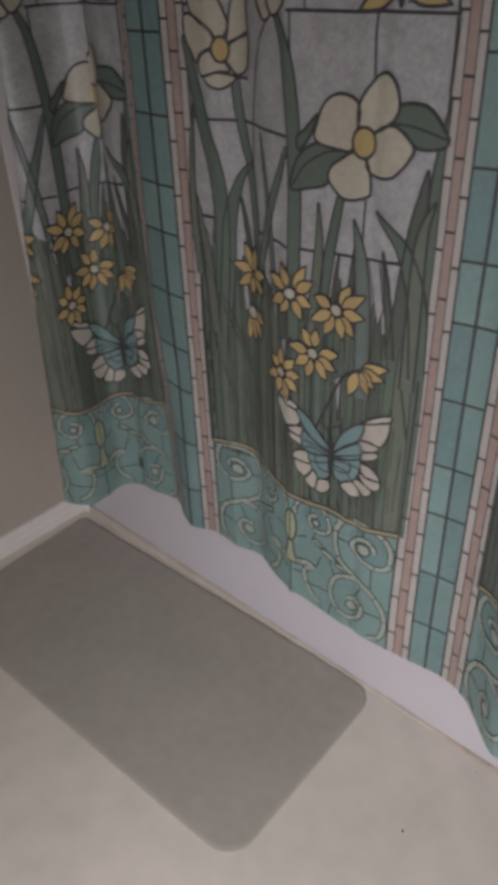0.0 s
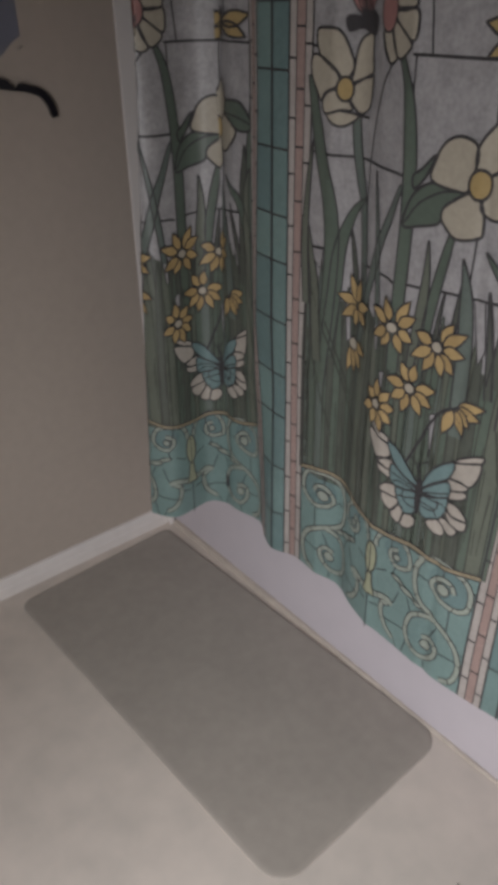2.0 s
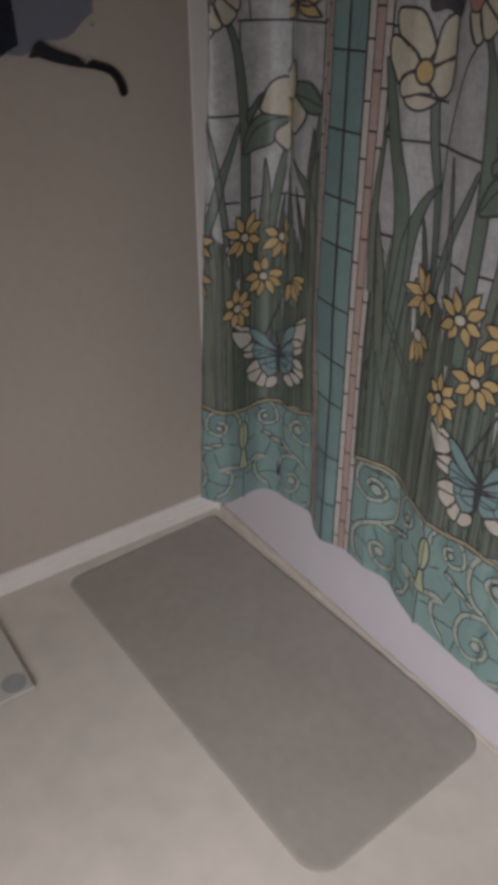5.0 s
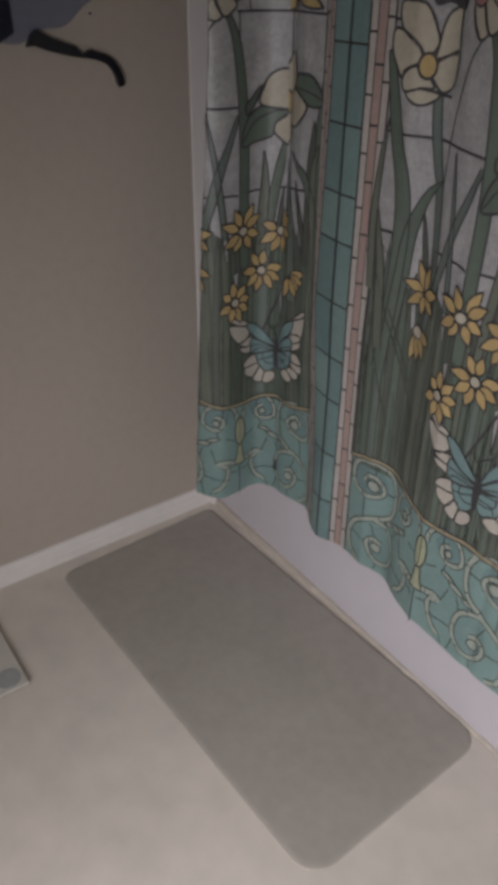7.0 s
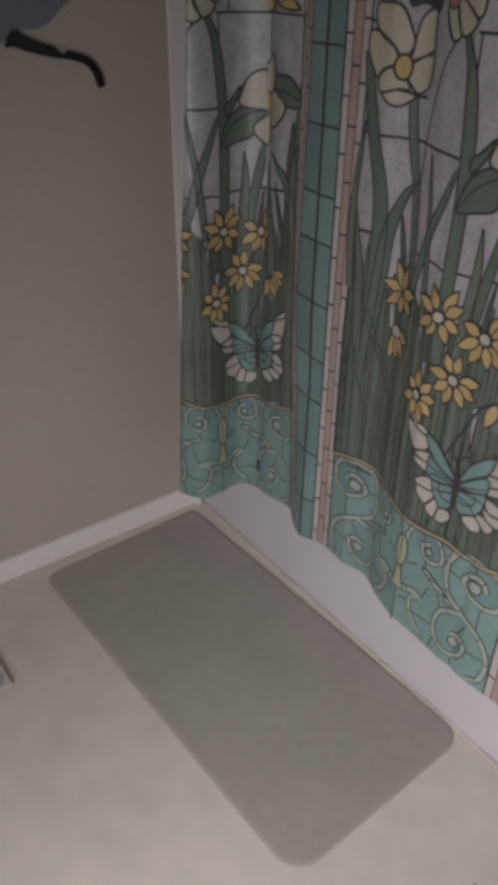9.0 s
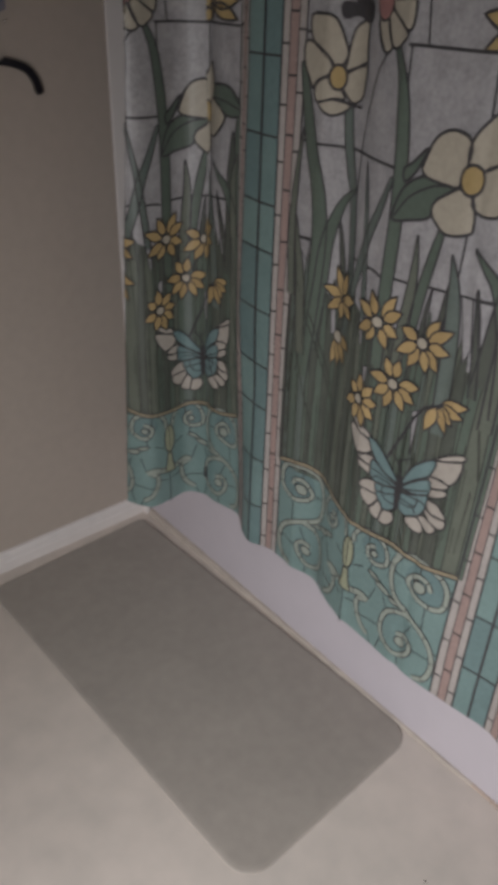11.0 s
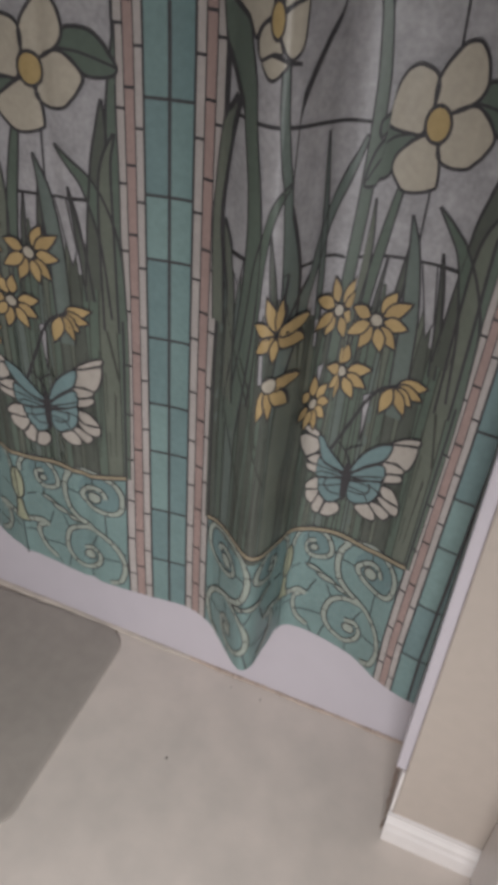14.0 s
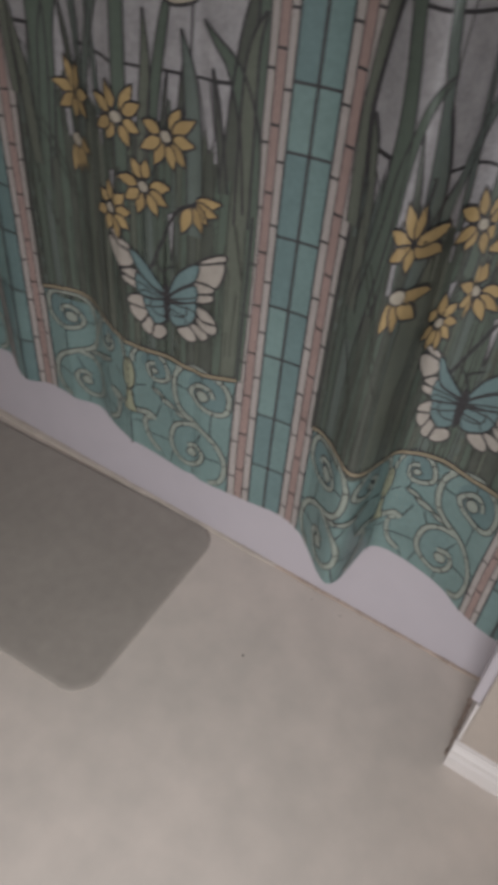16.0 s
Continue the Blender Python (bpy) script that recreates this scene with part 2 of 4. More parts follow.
FINE = 3000
TABLE = [(*drape(q), float(np.interp(q, OPEN_S, OPEN_X)), float(np.interp(q, OPEN_S, OPEN_Y))) for q in np.linspace(0, ARC[-1], FINE + 1)]
TABLE = [tuple(map(float, row)) for row in TABLE]
ARC_END = float(ARC[-1])


def hang(s, v):
    """The plan of the cloth at height v: full folds at the hem, opening towards the rod."""
    i, t = divmod(min(max(s, 0.0), ARC_END) / ARC_END * FINE, 1.0)
    i = int(i)
    if i >= FINE:
        i, t = FINE - 1, 1.0
    (ax, ay, bx, by), (cx, cy, dx, dy) = TABLE[i], TABLE[i + 1]
    k = max(0.0, (v - HEM) / (TOP - HEM)) * min(1.0, max(0.0, (s - COLUMN - PERIOD - 0.08) / 0.12)) * min(1.0, max(0.0, (COLUMN + PERIOD + 0.50 - s) / 0.12))
    # the fold beside the first column opens soon above the hem
    k += 0.8 * min(1.0, max(0.0, (v - HEM - 0.08) / 0.30)) * min(1.0, max(0.0, (s - COLUMN + 0.20) / 0.08)) * min(1.0, max(0.0, (COLUMN + 0.07 - s) / 0.06))
    fx, fy, ox, oy = ax + t * (cx - ax), ay + t * (cy - ay), bx + t * (dx - bx), by + t * (dy - by)
    # a crease that deepens upwards in the panel at the wall
    dip = 0.015 * max(0.0, 1.0 - abs(s - 0.277) / 0.05) * min(1.0, max(0.0, (v - 0.70) / 0.35))
    return fx + k * (ox - fx), fy + k * (oy - fy) + dip


# how far the cloth slips along its folds: place along the print, shift low, halfway up and high
SLIP = [(0.0, 0.0, 0.0, 0.0), (0.230, 0.0, 0.005, 0.003), (0.272, 0.0, 0.002, 0.0), (0.304, 0.0, -0.008, -0.034), (0.351, -0.004, -0.008, -0.048),
        (0.405, -0.012, -0.018, -0.018), (0.455, -0.010, -0.058, -0.042), (0.485, 0.0, -0.021, -0.020), (0.515, 0.0, -0.003, -0.003), (0.565, -0.006, -0.008, -0.003),
        (0.600, 0.0, 0.0, 0.0), (0.980, 0.0, 0.0, 0.008)]
SLIP += [(1.017, -0.002, 0.010, 0.015), (1.066, -0.007, -0.003, 0.001), (1.127, -0.006, -0.002, 0.003), (1.175, -0.011, -0.007, -0.001), (1.186, -0.011, -0.005, 0.036), (1.203, -0.011, -0.004, 0.041),
         (1.243, -0.011, 0.022, 0.030), (1.275, -0.010, 0.008, 0.018), (1.308, -0.010, -0.002, 0.006), (1.328, -0.010, 0.030, 0.046), (1.384, 0.005, 0.028, 0.046), (1.425, -0.006, 0.014, 0.036)]
SLIP += [(1.452, -0.016, -0.006, 0.010), (1.495, -0.016, -0.011, -0.006), (1.546, -0.016, -0.013, -0.012), (1.599, -0.022, -0.016, -0.012),
         (1.627, -0.027, -0.010, 0.0), (1.676, -0.042, -0.028, -0.020), (9.0, -0.042, -0.028, -0.020)]
SLIP_HEIGHTS = (0.32, 0.72, 1.10)


def slip(s, v):
    for (a, *p), (b, *q) in zip(SLIP, SLIP[1:]):
        if s <= b:
            t = min(1.0, max(0.0, (s - a) / (b - a)))
            low, mid, high = (m + (n - m) * t for m, n in zip(p, q))
            z0, z1, z2 = SLIP_HEIGHTS
            if v < z1:
                return low + (mid - low) * max(0.0, (v - z0) / (z1 - z0))
            return mid + (high - mid) * min(1.0, (v - z1) / (z2 - z1))
    return 0.0


def on_cloth(s, v, off=0.0):
    """The place and the way out of the cloth at arc length s and height v."""
    s = min(max(s + slip(s, v), 0.0), ARC_END)
    edge = 0.062 + 0.060 * min(1.0, max(0.0, (v - HEM) / 1.01))
    if s < edge:   # the wall end turns back behind the first fold
        x, y = hang(edge, v)
        x, y, nx, ny = x - 0.62 * (edge - s), y + 0.78 * (edge - s), -0.78, -0.62
    else:
        x, y = hang(s, v)
        (px, py), (qx, qy) = hang(max(s - 0.003, edge), v), hang(min(s + 0.003, ARC_END), v)
        nx, ny = qy - py, px - qx
        size = math.hypot(nx, ny) or 1.0
        nx, ny = nx / size, ny / size
    return Vector((x + nx * off, y + ny * off, v)), Vector((nx, ny, 0.0))


STEP, LAYER = 0.005, 0.0004
ROW = (TOP - HEM) / 39


class Print:
    """Collects flat coloured shapes and lines of the print and lays them on the cloth."""

    def __init__(self, start):
        self.start, self.verts, self.normals, self.faces, self.kinds, self.mats = start, [], [], [], [], []

    def kind(self, mat):
        if mat not in self.mats:
            self.mats.append(mat)
        return self.mats.index(mat)

    def put(self, poly, mat, layer):
        at = len(self.verts)
        for u, v in poly:
            p, n = on_cloth(self.start + u, v, (1 + layer) * LAYER)
            self.verts.append(p)
            self.normals.append(n)
        self.faces.append(tuple(range(at, at + len(poly))))
        self.kinds.append(self.kind(mat))

    def strips(self, poly, mat, layer):
        """A convex piece, cut at even steps along the cloth."""
        lo, hi = min(p[0] for p in poly) + self.start, max(p[0] for p in poly) + self.start
        if hi < 0.03 or lo > ARC[-1] + 0.075:
            return
        for k in range(math.floor(lo / STEP), math.ceil(hi / STEP)):
            piece = poly
            for line, sign in ((k * STEP - self.start, 1), ((k + 1) * STEP - self.start, -1)):
                cut = []
                for a, b in zip(piece, piece[1:] + piece[:1]):
                    da, db = (a[0] - line) * sign, (b[0] - line) * sign
                    if da >= 0:
                        cut.append(a)
                    if da * db < 0:
                        t = da / (da - db)
                        cut.append((a[0] + (b[0] - a[0]) * t, a[1] + (b[1] - a[1]) * t))
                piece = cut
                if len(piece) < 3:
                    break
            if len(piece) >= 3:
                self.rows(piece, mat, layer)

    def rows(self, piece, mat, layer):
        """Cuts a tall piece at even heights, so that it follows the cloth."""
        low, high = min(q[1] for q in piece), max(q[1] for q in piece)
        if high - low < 0.03:
            return self.put(piece, mat, layer)
        for k in range(math.floor((low - HEM) / ROW), math.ceil((high - HEM) / ROW)):
            strip = piece
            for line, sign in ((HEM + k * ROW, 1), (HEM + (k + 1) * ROW, -1)):
                cut = []
                for a, b in zip(strip, strip[1:] + strip[:1]):
                    da, db = (a[1] - line) * sign, (b[1] - line) * sign
                    if da >= 0:
                        cut.append(a)
                    if da * db < 0:
                        t = da / (da - db)
                        cut.append((a[0] + (b[0] - a[0]) * t, a[1] + (b[1] - a[1]) * t))
                strip = cut
                if len(strip) < 3:
                    break
            if len(strip) >= 3:
                self.put(strip, mat, layer)

    def fill(self, poly, mat, layer):
        poly = [(float(a), float(b)) for a, b in poly]
        for tri in tessellate_polygon([[Vector((a, b, 0)) for a, b in poly]]):
            t = [poly[i] for i in tri]
            if (t[1][0] - t[0][0]) * (t[2][1] - t[0][1]) - (t[1][1] - t[0][1]) * (t[2][0] - t[0][0]) < 0:
                t.reverse()
            self.strips(t, mat, layer)

    def line(self, points, width=0.0036, layer=8, mat=None, closed=False):
        pts = [np.array(p, float) for p in points]
        if closed:
            pts.append(pts[0])
        fine = [pts[0]]
        for a, b in zip(pts, pts[1:]):
            n = max(1, math.ceil(np.hypot(*(b - a)) / 0.006))
            fine += [a + (b - a) * k / n for k in range(1, n + 1)]
        sides = []
        for i, p in enumerate(fine):
            d = fine[min(i + 1, len(fine) - 1)] - fine[max(i - 1, 0)]
            if closed and i in (0, len(fine) - 1):
                d = fine[1] - fine[-2]
            d = d / max(1e-9, np.hypot(*d)) * width / 2
            sides.append(((p[0] - d[1], p[1] + d[0]), (p[0] + d[1], p[1] - d[0])))
        for (a, b), (c, d) in zip(sides, sides[1:]):
            if 0.03 < self.start + a[0] < ARC[-1] + 0.075:
                self.put([b, d, c, a], mat or LEAD, layer)

    def shape(self, poly, mat, layer, width=0.0036):
        self.fill(poly, mat, layer)
        self.line(poly, width, layer + 0.5, closed=True)

    def done(self, name, parent, label=""):
        if not self.faces:
            return None
        me = bpy.data.meshes.new(name)
        me.from_pydata(self.verts, [], self.faces)
        for m in self.mats:
            me.materials.append(m)
        me.polygons.foreach_set("material_index", self.kinds)
        me.polygons.foreach_set("use_smooth", [True] * len(me.polygons))
        me.normals_split_custom_set_from_vertices(self.normals)
        ob = new(name, me)
        ob.parent = parent
        return tagged(ob, label)


def oval(cx, cy, a, b, turn=0.0, n=22, blunt=0.0):
    """An oval petal; blunt flattens its outer end."""
    c, s = math.cos(radians(turn)), math.sin(radians(turn))
    out = []
    for k in range(n):
        w = 2 * math.pi * k / n
        x, y = a * math.cos(w), b * math.sin(w) * (1 + blunt * math.cos(w))
        out.append((cx + x * c - y * s, cy + x * s + y * c))
    return out


def pointed(cx, cy, length, width, turn, n=7, root=0.0):
    """A leaf or petal with a point at both ends, from (cx, cy) outwards."""
    c, s = math.cos(radians(turn)), math.sin(radians(turn))
    half = [(root + (length - root) * k / n, width / 2 * math.sin(math.pi * (k / n) ** 0.8)) for k in range(n + 1)]
    out = half + [(x, -y) for x, y in half[-2:0:-1]]
    return [(cx + x * c - y * s, cy + x * s + y * c) for x, y in out]


def blade(points, width, tip=0.0008, power=2.2):
    """A grass blade or stem along points, wide at the first one; a high power keeps it wide to near the tip."""
    pts = [np.array(p) for p in spline(points, 6)]
    left, right = [], []
    for i, p in enumerate(pts):
        d = pts[min(i + 1, len(pts) - 1)] - pts[max(i - 1, 0)]
        d = d / np.hypot(*d)
        w = tip + (width / 2 - tip) * (1 - (i / (len(pts) - 1)) ** power)
        left.append((p[0] - d[1] * w, p[1] + d[0] * w))
        right.append((p[0] + d[1] * w, p[1] - d[0] * w))
    return left + right[::-1]


BAND = spline([(0.0795, 0.457), (0.135, 0.475), (0.20, 0.467), (0.27, 0.452), (0.335, 0.449), (0.40, 0.462), (0.46, 0.460), (0.5315, 0.478)], 6)


def grass_print(start, parent):
    """Dark reed bed with blades and stems in front of white panes."""
    rng = random.Random(7)
    p = Print(start)
    for (a, b), (c, d) in zip(BAND, BAND[1:]):
        p.fill([(a, b - 0.004), (c, d - 0.004), (c, 0.83 + 0.015 * math.sin(37 * c)), (a, 0.83 + 0.015 * math.sin(37 * a))], GREENS[3], 0)
    # lead lines across the panes
    for pts in ([(0.30, 1.203), (0.407, 1.203), (0.455, 1.204), (0.536, 1.203)], [(0.078, 1.205), (0.10, 1.205)],
                [(0.078, 1.056), (0.105, 1.055), (0.175, 1.057), (0.209, 1.057), (0.26, 1.055), (0.303, 1.054)],
                [(0.082, 0.904), (0.118, 0.907)], [(0.205, 0.902), (0.271, 0.903), (0.30, 0.900)],
                [(0.323, 0.903), (0.349, 0.905), (0.383, 0.910), (0.424, 0.914), (0.446, 0.915), (0.500, 0.921)]):
        p.line(spline(pts, 4), 0.0040, 0.6)
    p.line(spline([(0.257, 1.192), (0.237, 1.165), (0.222, 1.122), (0.211, 1.072), (0.208, 1.020), (0.203, 0.96)]), 0.0036, 0.7)
    p.line([(0.3055, 1.205), (0.3055, 1.145)], 0.003, 0.6)
    p.line([(0.439, 1.204), (0.4375, 1.18), (0.439, 1.134)], 0.0034, 0.6)
    p.line([(0.436, 0.994), (0.435, 0.90)], 0.003, 0.6)
    p.line([(0.480, 1.212), (0.472, 1.40)], 0.003, 0.6)
    p.line([(0.535, 1.20), (0.531, 1.12)], 0.003, 0.6)
    p.line([(0.33, 1.205), (0.305, 1.42)], 0.003, 0.6)
    for v in (1.40, 1.62, 1.84):
        p.line([(0.078, v), (0.533, v + 0.004)], 0.004, 0.6)
    # the reed bed: broad upright blades, each with its lead edge
    u = 0.082
    while u < 0.533:
        w = rng.uniform(0.014, 0.026)
        top = rng.uniform(0.82, 0.88) + (0.03 if u > 0.46 or u < 0.15 else 0.0)
        lean = rng.uniform(-0.006, 0.006)
        layer = rng.choice((1.0, 1.3, 1.6))
        foot = 0.452 + max(0.0, u - 0.44) * 0.28
        poly = blade([(u, foot), (u + lean * 0.3, (foot + top) / 2), (min(0.528, max(0.084, u + lean)), top)], w, 0.0012, 5.0)
        p.fill(poly, GREENS[rng.choice((0, 0, 1, 2, 3))], layer)
        p.line(poly, 0.0019, layer + 0.12, REED_LINE)
        u += rng.uniform(0.009, 0.016)
    for k in range(60):   # fine lead strokes low in the reeds
        u = 0.084 + rng.random() * 0.44
        v = rng.uniform(0.475, 0.60)
        p.line([(u, v), (u + rng.uniform(-.003, .003), v + rng.uniform(0.05, 0.15))], 0.0013, 2.2, REED_LINE)

    def stem(width, green, *pts, tip=0.0008, layer=2.6, power=2.6):
        """One blade or stem, from its foot upwards."""
        poly = blade(pts, width, tip, power)
        p.fill(poly, GREENS[green], layer)
        p.line(poly, 0.0028, layer + 0.3)

    # the stems and blades behind the blooms, from the wall side on
    stem(0.016, 1, (0.080, 0.80), (0.074, 0.90), (0.074, 0.95), (0.079, 1.02), (0.087, 1.075))
    stem(0.027, 0, (0.117, 0.66), (0.131, 0.83), (0.134, 0.92), (0.126, 0.983), (0.107, 1.047), (0.093, 1.101), (0.078, 1.165), tip=0.006, power=4, layer=2.9)
    stem(0.020, 2, (0.214, 0.80), (0.214, 0.88), (0.209, 0.929), (0.198, 0.992), (0.187, 1.022), (0.175, 1.067), (0.168, 1.118), tip=0.007, power=4, layer=2.7)
    stem(0.026, 0, (0.130, 0.72), (0.143, 0.831), (0.148, 0.897), (0.159, 0.943), (0.178, 0.981), (0.207, 1.004), layer=3.0)
    stem(0.020, 1, (0.110, 0.70), (0.103, 0.79), (0.099, 0.845), (0.090, 0.890), (0.082, 0.937), layer=3.2)
    stem(0.014, 3, (0.196, 0.80), (0.188, 0.870), (0.180, 0.908), (0.171, 0.948))
    stem(0.012, 2, (0.268, 0.82), (0.262, 0.879), (0.253, 0.946), (0.244, 1.000), (0.235, 1.048))
    stem(0.017, 2, (0.205, 0.74), (0.224, 0.835), (0.242, 0.891), (0.259, 0.947), (0.279, 0.991), (0.301, 1.040), tip=0.003, power=5, layer=2.8)
    stem(0.022, 0, (0.314, 0.76), (0.314, 0.88), (0.315, 0.985), (0.312, 1.06), (0.305, 1.12), (0.295, 1.167), (0.278, 1.202), tip=0.005, power=3.4, layer=3.1)
    stem(0.018, 0, (0.364, 0.76), (0.372, 0.847), (0.379, 0.899), (0.388, 0.949), (0.398, 0.995), tip=0.005, power=4, layer=2.8)
    stem(0.022, 1, (0.352, 0.76), (0.355, 0.824), (0.359, 0.877), (0.361, 0.927), (0.358, 0.975), layer=3.0)
    stem(0.009, 3, (0.388, 0.80), (0.390, 0.834), (0.393, 0.869), (0.398, 0.912))
    stem(0.011, 3, (0.418, 0.80), (0.421, 0.86), (0.424, 0.90), (0.427, 0.94))
    stem(0.026, 2, (0.450, 0.70), (0.446, 0.80), (0.443, 0.850), (0.436, 0.900), (0.430, 0.935), (0.421, 0.965), layer=3.0)
    stem(0.011, 3, (0.494, 0.78), (0.486, 0.845), (0.478, 0.895), (0.470, 0.932))
    stem(0.022, 0, (0.530, 0.76), (0.522, 0.855), (0.511, 0.905), (0.496, 0.941), (0.477, 0.960), (0.454, 0.981), layer=3.2)
    stem(0.024, 3, (0.500, 0.80), (0.506, 0.88), (0.510, 0.93), (0.512, 0.972), (0.515, 1.007), (0.517, 1.041), layer=2.9)
    stem(0.017, 1, (0.518, 0.74), (0.517, 0.868), (0.517, 0.937), (0.520, 0.974), (0.529, 1.005), layer=3.3)
    stem(0.015, 0, (0.524, 0.80), (0.526, 0.90), (0.527, 0.96), (0.527, 1.024), (0.530, 1.075), (0.534, 1.12), layer=2.8)
    # bent stalks of the small flowers, and crossing reeds on the wall side
    p.line(spline([(0.446, 0.748), (0.423, 0.734), (0.407, 0.711), (0.396, 0.687), (0.362, 0.612)]), 0.0050, 3.4)
    for a, b in (((0.092, 0.83), (0.205, 0.60)), ((0.10, 0.70), (0.15, 0.56)), ((0.525, 0.66), (0.512, 0.74)), ((0.128, 0.78), (0.185, 0.66))):
        p.line([a, b], 0.0030, 3.2, REED_LINE)
    # slivers of pale glass low between the blades
    for corners in ([(0.165, 0.834), (0.175, 0.838), (0.183, 0.760), (0.173, 0.757)], [(0.258, 0.851), (0.270, 0.855), (0.274, 0.780), (0.269, 0.779)],
                    [(0.400, 0.718), (0.413, 0.725), (0.408, 0.642)], [(0.286, 0.747), (0.299, 0.753), (0.294, 0.705)],
                    [(0.446, 0.915), (0.466, 0.917), (0.478, 0.850), (0.470, 0.826)], [(0.474, 0.917), (0.497, 0.919), (0.492, 0.838)],
                    [(0.204, 0.90), (0.214, 0.901), (0.212, 0.855)], [(0.082, 0.902), (0.118, 0.905), (0.112, 0.868)]):
        p.shape(corners, PANE, 2.45, 0.0022)
    return p.done("printed_grass", parent, "printed dark green reeds and grass blades")


def lily_print(start, parent):
    p = Print(start)

    def petal(mat, layer, *pts):
        p.shape(spline(pts, 4, True), mat, layer, 0.0040)

    petal(LEAF, 4, (0.411, 1.049), (0.384, 1.049), (0.355, 1.053), (0.330, 1.040), (0.315, 1.020), (0.309, 0.987), (0.340, 0.992), (0.371, 1.002), (0.378, 1.022), (0.394, 1.038))
    p.line(spline([(0.311, 0.992), (0.326, 1.014), (0.340, 1.027), (0.370, 1.043), (0.400, 1.049)]), 0.0030, 4.8)
    petal(LEAF, 4, (0.354, 1.088), (0.332, 1.067), (0.318, 1.056), (0.322, 1.040), (0.340, 1.057))
    petal(LEAF, 4, (0.477, 1.107), (0.488, 1.112), (0.507, 1.111), (0.520, 1.101), (0.530, 1.086), (0.538, 1.075), (0.528, 1.066), (0.508, 1.063), (0.497, 1.068), (0.487, 1.079), (0.469, 1.090))
    p.line(spline([(0.469, 1.089), (0.498, 1.087), (0.536, 1.076)]), 0.0030, 4.8)
    petal(PETAL, 5.0, (0.420, 1.104), (0.411, 1.112), (0.391, 1.115), (0.373, 1.109), (0.361, 1.097), (0.357, 1.087), (0.351, 1.071), (0.349, 1.060), (0.357, 1.053), (0.374, 1.050), (0.394, 1.049), (0.411, 1.050), (0.417, 1.068), (0.422, 1.090))
    petal(PETAL, 5.2, (0.423, 1.078), (0.419, 1.098), (0.425, 1.115), (0.439, 1.133), (0.448, 1.140), (0.460, 1.142), (0.470, 1.133), (0.476, 1.119), (0.477, 1.103), (0.467, 1.088), (0.443, 1.075))
    petal(PETAL, 5.4, (0.443, 1.074), (0.467, 1.086), (0.483, 1.081), (0.500, 1.063), (0.492, 1.044), (0.483, 1.034), (0.474, 1.026), (0.456, 1.023), (0.441, 1.027), (0.435, 1.037), (0.440, 1.056))
    petal(PETAL, 5.6, (0.417, 1.050), (0.394, 1.037), (0.378, 1.025), (0.375, 1.010), (0.386, 0.998), (0.401, 0.989), (0.420, 0.990), (0.439, 0.997), (0.443, 1.003), (0.441, 1.024), (0.433, 1.043))
    p.shape(oval(0.430, 1.062, 0.0165, 0.0185), MUSTARD, 6.4, 0.0042)
    return p.done("printed_lily", parent, "printed cream four-petalled flower with two leaves")


